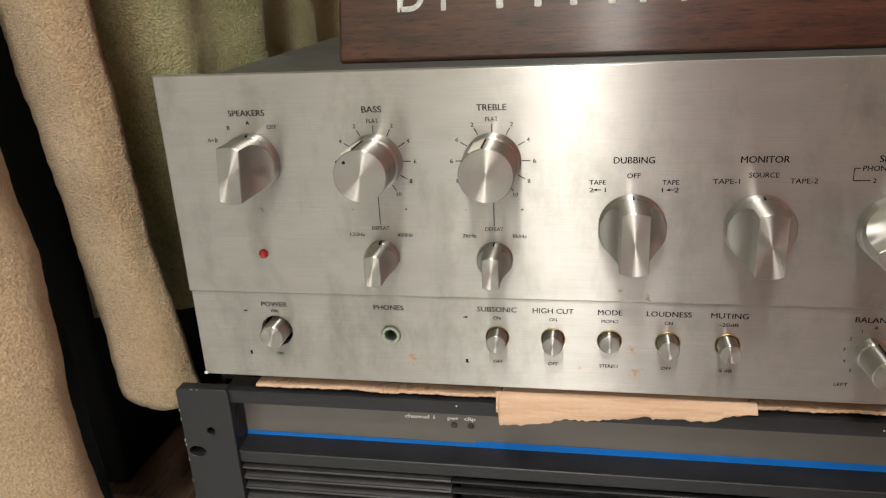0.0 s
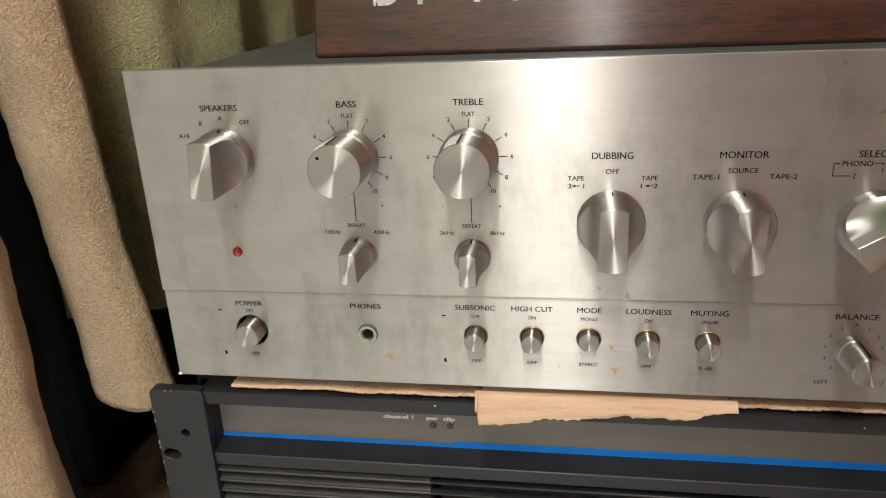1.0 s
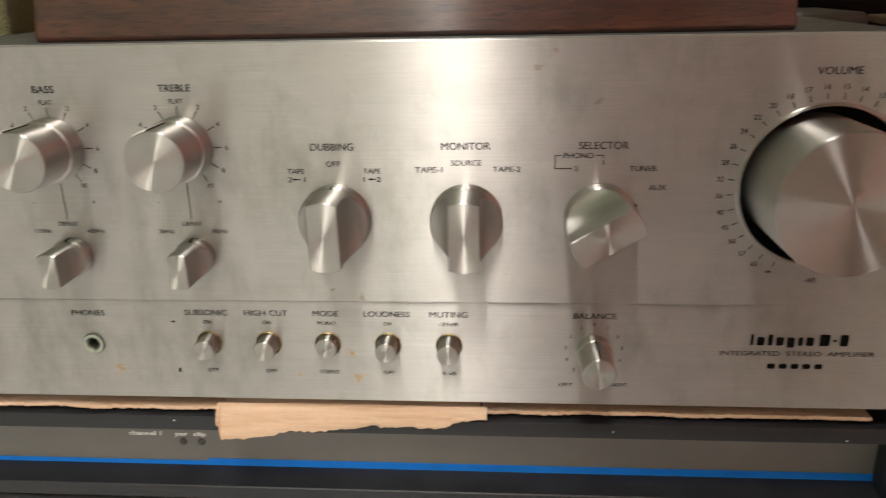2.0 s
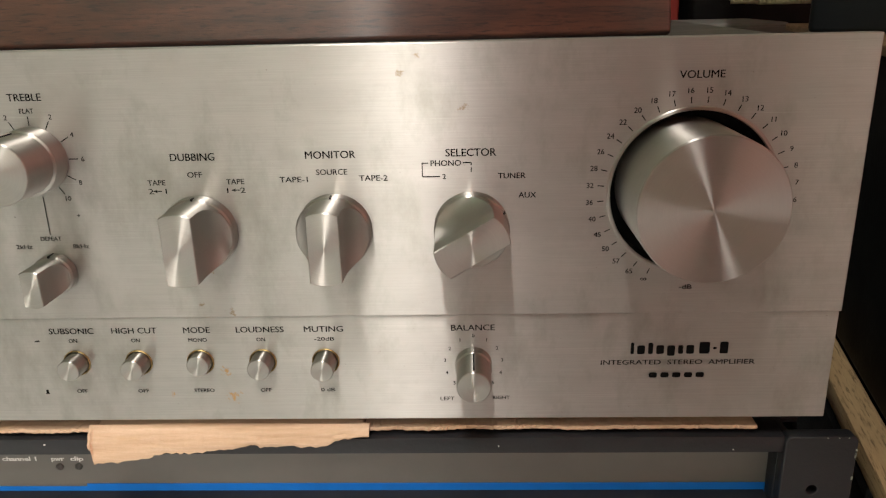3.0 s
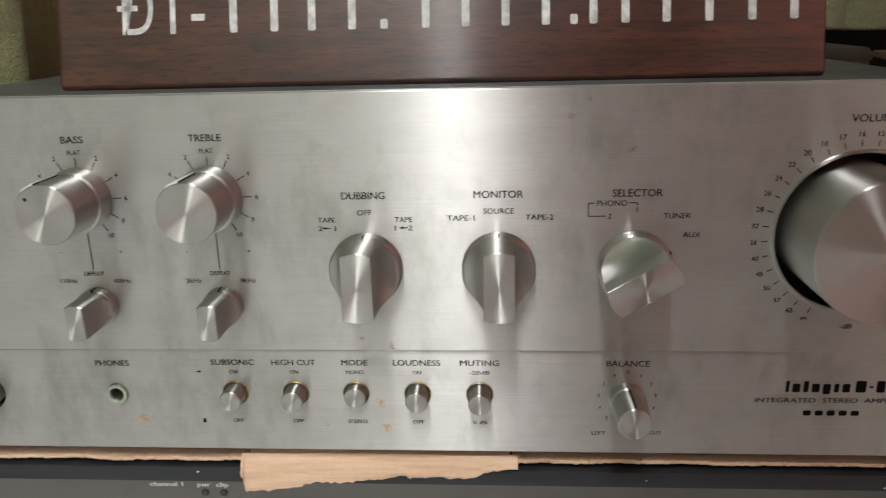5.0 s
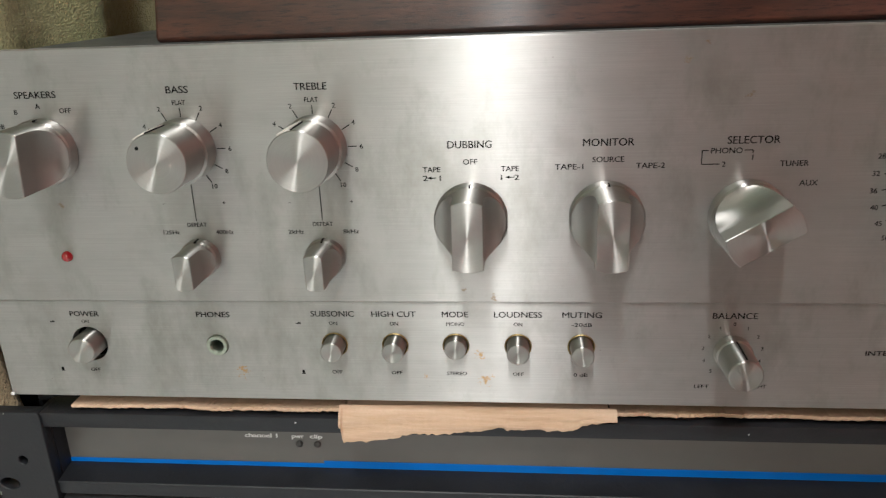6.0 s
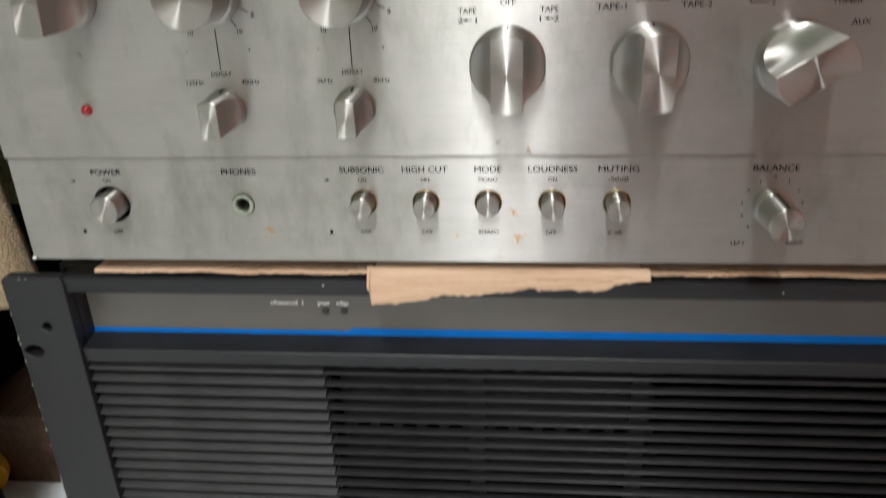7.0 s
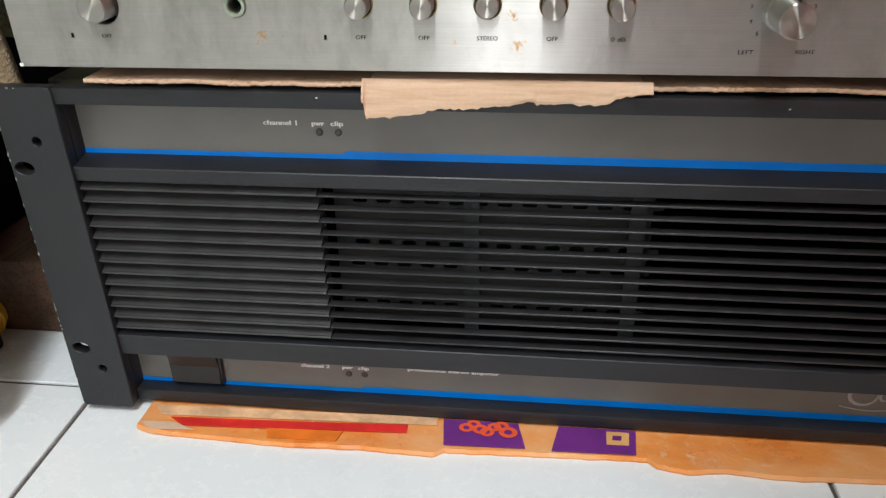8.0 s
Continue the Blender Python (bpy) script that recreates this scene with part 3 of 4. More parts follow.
def integrated_amplifier():
    amp = thing("integrated_amplifier", "silver brushed aluminium integrated amplifier with many knobs, standing on torn cardboard", "amplifier", at=(0.225, 0.17, ZB))
    inv = Matrix.Translation((-0.225, -0.17, -ZB))

    def p(name, bm, mat, label="", at=None, parent=None):
        ob = part(name, bm, mat, None, label, at)
        ob.parent = parent or amp
        if parent is None:
            ob.matrix_parent_inverse = inv
        return ob

    vx, vz = 0.3898, 0.2538
    upper = p("upper_panel", plate("upper_panel", rounded(0, W, ZS, ZT, 0.0005), [ring(vx, vz, 0.0303, n=96)], 0.0, 0.005, ALU_UP, 0.0005), None,
              "brushed aluminium front panel with black lettering")
    btn = [0.1496, 0.1750, 0.2001, 0.2254, 0.2507]
    bz = 0.1864
    holes = [ring(0.0420, 0.1857, 0.0078), ring(0.0990, 0.1857, 0.0046)] + [ring(x, bz, 0.0053) for x in btn]
    lower = p("lower_panel", plate("lower_panel", rounded(0.0004, W - 0.0004, ZB, ZS - 0.00015, 0.0005), holes, 0.0012, 0.005, ALU_LOW, 0.0003), None,
              "brushed aluminium lower panel with rust spots")
    # White chip paints the glint on the knocked bare corner.
    p("bare_corner_glint", box(0.0002, 0.0020, 0.0002, 0.0010, ZB + 0.0002, ZB + 0.0016, 0.0003), WHITE_INK, "bare knocked corner, its white glint painted on")
    p("cover_lip", box(0.0202, 0.4298, 0.0053, 0.0158, 0.2980, 0.3066, 0.0006), COVER)
    p("cover", box(0.020, 0.430, 0.0160, 0.340, 0.164, 0.3068, 0.0012), COVER, "dark grey lacquered steel cover")
    p("sub_chassis", box(0.006, 0.444, 0.0205, 0.335, 0.1612, 0.1638), BLACK_AMP)
    for x in (0.06, 0.39):
        for y in (0.05, 0.27):
            p("foot", lathe([(0.014, 0.0), (0.014, 0.0035), (0.012, 0.0047)], 32, True, True), BLACK_PLASTIC, "", Matrix.Translation((x, y, 0.1611)) @ pose(0, 0, 0, -90))

    def text(s, x, z, h, w=None, panel=upper):
        return words(s, x / 1000, z / 1000, h / 1000, panel, w / 1000 if w else None, -0.00012 if panel is upper else 0.00108, bold=0.018)

    def tick(cx, cz, a, r0, r1, w=0.36, panel=upper):
        c, s = math.cos(radians(a)), math.sin(radians(a))
        return stroke((cx + r0 * c) / 1000, (cz + r0 * s) / 1000, (cx + r1 * c) / 1000, (cz + r1 * s) / 1000, w / 1000, panel, -0.00012 if panel is upper else 0.00108)

    def knob(name, bm, x, z, turn=0.0, label="", y=0.0, mat=None):
        return p(name, bm, mat or TURNED, label, Matrix.Translation((x, y - 0.0003, z)) @ pose(0, 0, 0, 0, turn, 0))

    def notch(parent, radius, y0, y1, w=0.0006):
        part("index_line", box(-w / 2, w / 2, y0, y1, radius - 0.0006, radius + 0.00015), DARK_BORE, parent, "engraved dark index line")

    # speakers selector
    k1 = knob("speaker_knob", spade(0.0131, 0.0050, 0.0247, 0.0056, 0.0090), 0.0418, 0.2700, 5, "turned aluminium bar-handled knob")
    notch(k1, 0.0131, -0.006, -0.0035)
    text("SPEAKERS", 41.8, 292.0, 2.7, 16.8)
    for s, x, z in (("A+B", 24.2, 280.1), ("B", 32.6, 285.6), ("A", 41.9, 287.7), ("OFF", 52.8, 285.8)):
        text(s, x, z, 2.0)
    p("pilot_lamp", lathe([(0.0023, 0.0), (0.0022, -0.0008), (0.0017, -0.0016), (0.0009, -0.0021), (0.0002, -0.0022)], 32), RED_LENS, "red pilot lamp lens", (0.0411, 0.0, 0.2262))
    # tone controls
    for cx, name, low, high, ang in ((98.5, "BASS", "125Hz", "400Hz", 118), (149.6, "TREBLE", "2kHz", "8kHz", 112)):
        x = cx / 1000
        prof = [(0.0121, 0.0), (0.0121, -0.0085), (0.0118, -0.0087), (0.0111, -0.0088), (0.0111, -0.0248), (0.0108, -0.0252)]
        kb = knob("tone_knob", lathe(prof, 96), x, 0.2700, 0, "turned aluminium stepped tone knob")
        part("index_flat", box(-0.0026, 0.0026, -0.0246, -0.0090, 0.0100, 0.0116, 0.0002), PALE_FLAT, kb, "bright flat index", pose(0, 0, 0, 0, 90 - ang, 0))
        part("index_line", box(0.0027, 0.0030, -0.0246, -0.0090, 0.0104, 0.01120), DARK_BORE, kb, "", pose(0, 0, 0, 0, 90 - ang, 0))
        if name == "BASS":
            # Flat dark disc paints the shade inside a dimple.
            part("dimple", lathe([(0.0007, 0.0), (0.0007, -0.00006)], 16), DARK_BORE, kb, "small flat dark disc, a hollow's shade put into its colour", (-0.0062, -0.0252, 0.0058))
        text(name, cx, 292.7, 2.8, 8.6 if name == "BASS" else 12.4)
        text("FLAT", cx, 287.8, 1.9, 5.2)
        for a, s in ((90, ""), (62, "2"), (118, "2"), (31, "4"), (149, "4"), (0, "6"), (180, "6"), (-30, "8"), (210, "8"), (-57, "10"), (237, "10")):
            tick(cx, 270.0, a, 12.4, 15.8)
            if s:
                text(s, cx + 17.6 * math.cos(radians(a)), 270.0 + 17.6 * math.sin(radians(a)), 1.9)
        text("-", cx - 12.3, 248.6, 1.9)
        text("+", cx + 12.3, 248.5, 1.9)
        tick(cx, 270.0, -90, 14.0, 29.0)
        text("DEFEAT", cx, 239.5, 1.8, 8.0)
        text(low, cx - 11.0, 236.4, 1.8, 6.8 if "1" in low else 6.2)
        text(high, cx + 11.0, 236.4, 1.8, 7.2 if "0" in high else 6.2)
        ks = knob("turnover_knob", spade(0.0079, 0.0036, 0.0190, 0.0042, 0.0056), x, 0.2258, 0, "small turned aluminium bar-handled knob", mat=TURNED_FINE)
        notch(ks, 0.0079, -0.0044, -0.0005, 0.0007)
    # tape and source selectors
    for cx, name, w, turn in ((207.8, "DUBBING", 16.4, 0), (258.5, "MONITOR", 18.4, 0), (309.5, "SELECTOR", 18.2, 59)):
        kn = knob(name.lower() + "_knob", spade(0.0140, 0.0057, 0.0245, 0.0058, 0.0095), cx / 1000, 0.2415, turn, "turned aluminium bar-handled knob")
        notch(kn, 0.0140, -0.0064, -0.0035)
        text(name, cx, 270.0, 2.9, w)
    text("OFF", 207.9, 263.4, 2.2, 5.4)
    for x, s in ((193.3, "2   1"), (222.7, "1   2")):
        text("TAPE", x, 260.6, 2.1, 6.6)
        text(s, x, 257.3, 2.1, 6.8)
        stroke((x - 1.6) / 1000, 0.2573, (x + 1.6) / 1000, 0.2573, 0.00036, upper)
        bm = bmesh.new()
        bm.faces.new([bm.verts.new(v) for v in (((x - 1.8) / 1000, -0.00014, 0.2573), ((x - 0.2) / 1000, -0.00014, 0.2567), ((x - 0.2) / 1000, -0.00014, 0.2579))])
        part("printed_arrow", bm, INK, upper)
    text("SOURCE", 258.6, 263.6, 2.2, 11.4)
    text("TAPE-1", 244.4, 261.0, 2.2, 10.4)
    text("TAPE-2", 273.8, 261.1, 2.2, 10.4)
    text("PHONO", 300.4, 266.2, 2.2, 11.0)
    text("1", 309.6, 263.6, 2.0)
    text("2", 299.7, 261.2, 2.0)
    text("TUNER", 324.3, 261.2, 2.2, 10.0)
    text("AUX", 330.0, 253.9, 2.2, 6.4)
    for a in ((306.6, 266.2, 309.6, 266.2), (309.6, 266.2, 309.6, 265.2), (294.0, 266.2, 291.8, 266.2), (291.8, 266.2, 291.8, 261.2), (291.8, 261.2, 298.2, 261.2)):
        stroke(*(v / 1000 for v in a), 0.00036, upper)
    # volume
    p("volume_well", lathe([(0.0299, 0.0004), (0.0299, 0.0140)], 96, True), DARK_BORE, "black recessed well", (vx, 0.0, vz))
    p("well_ring", lathe([(0.0300, 0.0012), (0.0297, 0.0006), (0.0297, -0.0002), (0.0300, -0.0006), (0.0308, -0.0006), (0.0312, -0.0001), (0.0312, 0.0)], 96, False), TURNED, "bright bevelled ring", (vx, 0.0, vz))
    vk = [(0.0256, 0.0136), (0.0256, -0.0256), (0.0252, -0.0262)]
    p("volume_knob", lathe(vk, 128), TURNED, "large turned aluminium volume knob", (vx, 0.0, vz))
    text("VOLUME", 390.0, 296.0, 2.8, 15.6)
    marks = ["\u221e", "65", "57", "50", "45", "40", "36", "32", "28", "26", "24", "22", "20", "18", "17", "16", "15", "14", "13", "12", "11", "10", "9", "8", "7", "6", "5", "4"]
    for i, s in enumerate(marks):
        a = -115 - 10 * i
        tick(389.8, 253.8, a, 32.2, 34.5)
        text(s, 389.8 + 37.2 * math.cos(radians(a)), 253.8 + 36.8 * math.sin(radians(a)), 2.0)
    text("-dB", 390.0, 217.1, 2.0, 4.8)
    # lower row
    part("bore", lathe([(0.0077, 0.0063), (0.0077, 0.0120)], 40, True), DARK_BORE, lower, "", (0.0420, 0, 0.1857))
    p("power_button", lathe([(0.0060, 0.0110), (0.0060, -0.0055), (0.0058, -0.0061), (0.0054, -0.0064)], 64), TURNED_FINE, "turned aluminium power button", (0.0420, 0, 0.1857))
    p("headphone_socket", lathe([(0.0026, 0.0115), (0.0026, 0.0008), (0.0031, 0.0), (0.0043, 0.0), (0.0046, 0.0006), (0.0046, 0.0014)], 48, False), NICKEL, "dull nickel headphone socket", (0.0990, 0, 0.1857))
    part("bore", lathe([(0.0044, 0.0062), (0.0044, 0.0119)], 32, True), DARK_BORE, lower, "", (0.0990, 0, 0.1857))
    names = [("SUBSONIC", 18.0, "ON", "OFF"), ("HIGH CUT", 18.2, "ON", "OFF"), ("MODE", 10.6, "MONO", "STEREO"), ("LOUDNESS", 19.0, "ON", "OFF"), ("MUTING", 15.5, "-20dB", "0 dB")]
    for x, (s, w, up, down) in zip(btn, names):
        out = {"MODE": 0.0030, "MUTING": 0.0080}.get(s, 0.0066)
        part("bore", lathe([(0.0052, 0.0063), (0.0052, 0.0118)], 36, True), DARK_BORE, lower, "", (x, 0, bz))
        p("sleeve", lathe([(0.0049, 0.0110), (0.0049, 0.0009), (0.0052, 0.0006), (0.0055, 0.0009), (0.0055, 0.0012)], 48, False), BRASS, "tarnished brass sleeve", (x, 0, bz))
        p("push_button", lathe([(0.0045, 0.0108), (0.0045, -out + 0.0006), (0.0044, -out + 0.0002), (0.0041, -out)], 56), TURNED_FINE,
          "turned aluminium push button" + (", pressed in" if s == "MODE" else ""), (x, 0, bz))
        text(s, x * 1000, 200.5, 2.6, w, lower)
        text(up, x * 1000, 196.2, 1.7, {"ON": 3.4, "MONO": 7.4, "-20dB": 8.0}[up], lower)
        text(down, x * 1000, 173.7, 1.7, {"OFF": 4.4, "STEREO": 8.2, "0 dB": 5.6}[down], lower)
    text("POWER", 42.2, 199.9, 2.5, 13.0, lower)
    text("ON", 41.9, 196.3, 1.6, 3.2, lower)
    text("OFF", 42.2, 173.4, 1.6, 4.2, lower)
    text("PHONES", 98.8, 199.9, 2.6, 14.4, lower)
    for x in (27.1, 135.0):
        stroke((x - 1.1) / 1000, 0.1960, (x + 1.1) / 1000, 0.1960, 0.0004, lower, 0.00108)
        stroke((x - 0.2) / 1000, 0.1963, (x + 0.9) / 1000, 0.1963, 0.0005, lower, 0.00106)
        stroke(x / 1000, 0.1727, x / 1000, 0.1744, 0.0011, lower, 0.00108)
        stroke((x - 0.8) / 1000, 0.1727, (x + 0.8) / 1000, 0.1727, 0.0004, lower, 0.00106)
    # balance
    bp = [(0.0072, 0.0012), (0.0072, -0.0034), (0.0068, -0.0038), (0.0066, -0.0040), (0.0066, -0.0180), (0.0064, -0.0187), (0.0060, -0.0190)]
    kb = knob("balance_knob", lathe(bp, 72), 0.3096, 0.1848, 0, "turned aluminium balance knob", 0.0004, TURNED_FINE)
    notch(kb, 0.0067, -0.018, -0.001, 0.0006)
    text("BALANCE", 309.5, 200.5, 2.6, 17.0, lower)
    text("0", 309.6, 197.0, 1.6, None, lower)
    for k in range(1, 6):
        a = radians(90 - 27.5 * k)
        for s in (1, -1):
            text(str(k), 309.6 + s * 11.4 * math.cos(a), 184.9 + 11.6 * math.sin(a), 1.6, None, lower)
    text("LEFT", 298.9, 169.3, 1.7, 5.6, lower)
    text("RIGHT", 320.6, 169.6, 1.7, 6.8, lower)
    # series mark and maker's mark as plain shapes
    x = 371.2
    for w, h in ((1.3, 5.0), (3.0, 3.7), (1.9, 4.8), (3.0, 3.7), (3.0, 4.4), (1.9, 3.7), (3.0, 3.7), (0, 0), (4.0, 5.0), (1.4, 0.9), (3.2, 5.0)):
        if w:
            z0 = {4.4: 187.6, 0.9: 190.3}.get(h, 188.4)
            part("series_mark", plate("series_mark", rounded(x / 1000, (x + w) / 1000, z0 / 1000, (z0 + h) / 1000, min(0.0006, h / 2500)), [], 0.00102, 0.0001, INK, 0.00002), None, lower)
        x += w + 1.25 if w else 0.8
    text("INTEGRATED  STEREO  AMPLIFIER", 389.8, 184.9, 2.1, 60.0, lower)
    x = 378.9
    for k in range(5):
        part("maker_mark", plate("maker_mark", rounded(x / 1000, (x + 3.2) / 1000, 0.1781, 0.1803, 0.0007), [], 0.00102, 0.0001, INK, 0.00002), None, lower)
        x += 4.6
    return amp


integrated_amplifier()


# ---------------------------------------------------------------- torn cardboard between the two amplifiers
def ragged(points, seed, amount=0.0006, step=0.0022):
    rnd, out = random.Random(seed), []
    for (x0, z0), (x1, z1) in zip(points, points[1:]):
        n = max(1, int(math.hypot(x1 - x0, z1 - z0) / step))
        for k in range(n):
            out.append((x0 + (x1 - x0) * k / n + rnd.uniform(-amount, amount) * 0.5, z0 + (z1 - z0) * k / n + rnd.uniform(-amount, amount)))
    return out + [points[-1]]


def torn_cardboard():
    card = thing("torn_cardboard", "torn kraft cardboard sheet squeezed between two amplifiers", "cardboard", at=(0.225, 0.1, AZ1))
    inv = Matrix.Translation((-0.225, -0.1, -AZ1))

    def p(name, me, mat=None, label=""):
        ob = part(name, me, mat, None, label)
        ob.parent, ob.matrix_parent_inverse = card, inv
        return ob

    # sheet lying on the amplifier; corrugation shows at its front edge
    for x0, x1, y0, s in ((0.026, 0.150, 0.0030, 3), (0.264, 0.425, 0.0040, 5)):
        rnd = random.Random(s)
        bm, n = bmesh.new(), int((x1 - x0) / 0.0012)
        rows = []
        for k in range(n + 1):
            x = x0 + (x1 - x0) * k / n
            y = y0 + 0.0012 * noise.noise((x * 60, s, 0)) + rnd.uniform(-0.0003, 0.0003)
            dz = 0.0009 * noise.noise((x * 35, s, 4)) + rnd.uniform(-0.00025, 0.00015)
            rows.append([bm.verts.new(v) for v in ((x, 0.29, 0.1515), (x, y + 0.0004, 0.1527 + dz), (x, y, 0.1533 + dz), (x, y + 0.0007 * rnd.random() * (k % 2), 0.1538 + dz),
                                                  (x, y + 0.0002, 0.1545 + dz), (x, 0.29, 0.1555))])
        for a, b in zip(rows, rows[1:]):
            for k in range(5):
                bm.faces.new((a[k], a[k + 1], b[k + 1], b[k]))
        bm.faces.new(rows[0])
        bm.faces.new(rows[-1])
        bmesh.ops.recalc_face_normals(bm, faces=bm.faces[:])
        p("sheet", bm, CARD, "corrugated edge")
    # flap that is folded down over the front, ragged below
    edge = ragged([(0.2665, 0.1560), (0.2662, 0.1528), (0.2600, 0.1520), (0.2540, 0.1508), (0.2500, 0.1489), (0.2440, 0.1476), (0.2375, 0.1472), (0.2345, 0.1487), (0.2290, 0.1476),
                   (0.2205, 0.1472), (0.2190, 0.1489), (0.2125, 0.1472), (0.1980, 0.1455), (0.1800, 0.1447), (0.1720, 0.1430), (0.1600, 0.1412), (0.1500, 0.1408), (0.1478, 0.1440), (0.1490, 0.1475), (0.1485, 0.1560)], 7, 0.0006, 0.0017)
    bm = bmesh.new()
    top = 0.1562
    front, back = [], []
    n = 260
    lower_edge = sorted((x, z) for x, z in edge)
    xs = [x for x, z in lower_edge]
    zs = [z for x, z in lower_edge]
    for k in range(n + 1):
        x = 0.1482 + (0.2662 - 0.1482) * k / n
        zl = float(np.interp(x, xs, zs))
        col_f, col_b = [], []
        for j in range(9):
            f = j / 8
            z = top + (zl - top) * f
            y = 0.0040 - 0.0045 * math.sin(f * 1.5) - 0.0007 * abs(math.sin(f * 6.2 + 2.5 * noise.noise((x * 18, 0, 9)))) + 0.0010 * noise.noise((x * 40, z * 90, 1)) + 0.0007 * noise.noise((x * 14, 3, z * 200))
            col_f.append(bm.verts.new((x, y, z)))
            col_b.append(bm.verts.new((x, y + 0.0009, z)))
        front.append(col_f)
        back.append(col_b)
    for k in range(n):
        for j in range(8):
            bm.faces.new((front[k][j], front[k + 1][j], front[k + 1][j + 1], front[k][j + 1]))
            bm.faces.new((back[k][j], back[k][j + 1], back[k + 1][j + 1], back[k + 1][j]))
        bm.faces.new((front[k][8], front[k + 1][8], back[k + 1][8], back[k][8]))
        bm.faces.new((front[k][0], back[k][0], back[k + 1][0], front[k + 1][0]))
    for c in (0, n):
        for j in range(8):
            bm.faces.new((front[c][j], front[c][j + 1], back[c][j + 1], back[c][j]))
    bmesh.ops.recalc_face_normals(bm, faces=bm.faces[:])
    p("flap", smooth(bm, 50), CARD, "ragged flap folded down over the front")
    # its flat part reaches back under the upper amplifier
    p("sheet", box(0.1510, 0.2630, 0.0050, 0.29, 0.1515, 0.1556, 0.0003), CARD)
    return card


torn_cardboard()


# ---------------------------------------------------------------- wooden name board on top
def name_board():
    lean = pose(0.2310, 0.0425, 0.3071, -14)
    board = thing("name_board", "dark red polished rosewood board with inlaid silver characters, leaning back", "sign")
    board.matrix_basis = lean
    hw, ht, dp = 0.1585, 0.085, 0.022
    part("board", box(-hw, hw, 0, dp, 0, ht, 0.0022, 3), ROSEWOOD, board)
    words("\u0110T-", -0.113, 0.0335, 0.022, board, 0.0375, -0.0002, LETTER, 0.0, name="inlaid_letters")
    # the rest of the inscription as plain bars, one for each character
    x = -0.0885
    for w in (13, 15, 10, 17, 3, 0, 13, 13, 13, 13, 3, 6, 13, 13, 14, 13, 13):
        if not w:
            x += 0.006
            continue
        h = 0.022 if w > 3 else 0.004
        bw = 0.0032 if w > 3 else 0.003
        cx = x + w / 2000
        part("inlaid_bar", plate("inlaid_bar", rounded(cx - bw / 2, cx + bw / 2, 0.0225, 0.0225 + h, 0.0008), [], -0.0003, 0.0006, LETTER, 0.0001), None, board)
        x += w / 1000 + 0.0033
    part("back_strut", box(-0.06, 0.06, dp, dp + 0.018, 0.006, 0.012, 0.001), ROSEWOOD, board)
    return board


name_board()


# ---------------------------------------------------------------- curtains
def hanging(name, path, z0, z1, material, label, hem=0.004, seed=1, thick=0.004, wave=0.007, lean=0.0):
    """A hanging cloth along a plan path of (x, y) points, gathered softly, with a real thickness."""
    pts = []
    for (ax, ay), (bx, by) in zip(path, path[1:]):
        n = max(2, int(math.hypot(bx - ax, by - ay) / 0.004))
        pts += [Vector((ax + (bx - ax) * k / n, ay + (by - ay) * k / n)) for k in range(n)]
    pts.append(Vector(path[-1]))
    for _ in range(6):
        pts = [pts[0]] + [(a + b * 2 + c) / 4 for a, b, c in zip(pts, pts[1:], pts[2:])] + [pts[-1]]
    bm, rows, m = bmesh.new(), [], 150
    for j in range(m + 1):
        f = j / m
        row = []
        for k, q in enumerate(pts):
            tx = pts[min(k + 1, len(pts) - 1)] - pts[max(k - 1, 0)]
            nrm = Vector((-tx.y, tx.x)).normalized()
            zb = z0 + hem * noise.noise((k * 0.09, seed, 0)) + hem * 0.5 * math.sin(k * 0.13 + seed)
            z = zb + (z1 - zb) * f
            off = wave * noise.noise((k * 0.05, z * 7, seed)) + 0.0022 * noise.noise((k * 0.16, z * 26, seed + 5)) + 0.0009 * noise.noise((k * 0.7, z * 170, seed))
            row.append(bm.verts.new((q.x + nrm.x * off + lean * (z - 0.1), q.y + nrm.y * off, z)))
        rows.append(row)
    for a, b in zip(rows, rows[1:]):
        for k in range(len(pts) - 1):
            bm.faces.new((a[k], a[k + 1], b[k + 1], b[k]))
    bmesh.ops.recalc_face_normals(bm, faces=bm.faces[:])
    for f in bm.faces:
        f.smooth = True
    ob = part(name, bm, material)
    mod = ob.modifiers.new("thickness", "SOLIDIFY")
    mod.thickness, mod.offset = thick, 0
    return tagged(ob, label, "curtain")


hanging("curtain", [(-0.057, 0.080), (-0.071, 0.056), (-0.073, 0.040), (-0.063, 0.029), (-0.051, 0.030), (-0.040, 0.025), (-0.029, 0.030), (-0.026, 0.042)], 0.124, 0.75, CURTAIN,
        "tan terry cloth curtain hanging in a soft fold beside the amplifiers", 0.007, 1, lean=-0.12)
# Receding folds, their shade carried by the olive colour.
hanging("curtain", [(-0.115, 0.078), (-0.092, 0.092), (-0.066, 0.088), (-0.052, 0.104), (-0.036, 0.102), (-0.034, 0.13), (-0.012, 0.16), (-0.028, 0.20), (-0.008, 0.25), (-0.022, 0.30), (0.0, 0.36)], 0.152, 0.75, CURTAIN_SHADED,
        "curtain running back beside the amplifier, olive shade put into its colour", 0.003, 4)
hanging("curtain", [(-0.30, -0.060), (-0.22, -0.075), (-0.15, -0.070), (-0.105, -0.056), (-0.076, -0.042), (-0.0600, -0.028), (-0.066, -0.008), (-0.085, 0.008)], 0.006, 0.75, CURTAIN,
        "tan terry cloth curtain hanging almost to the floor", 0.005, 9, lean=-0.07)
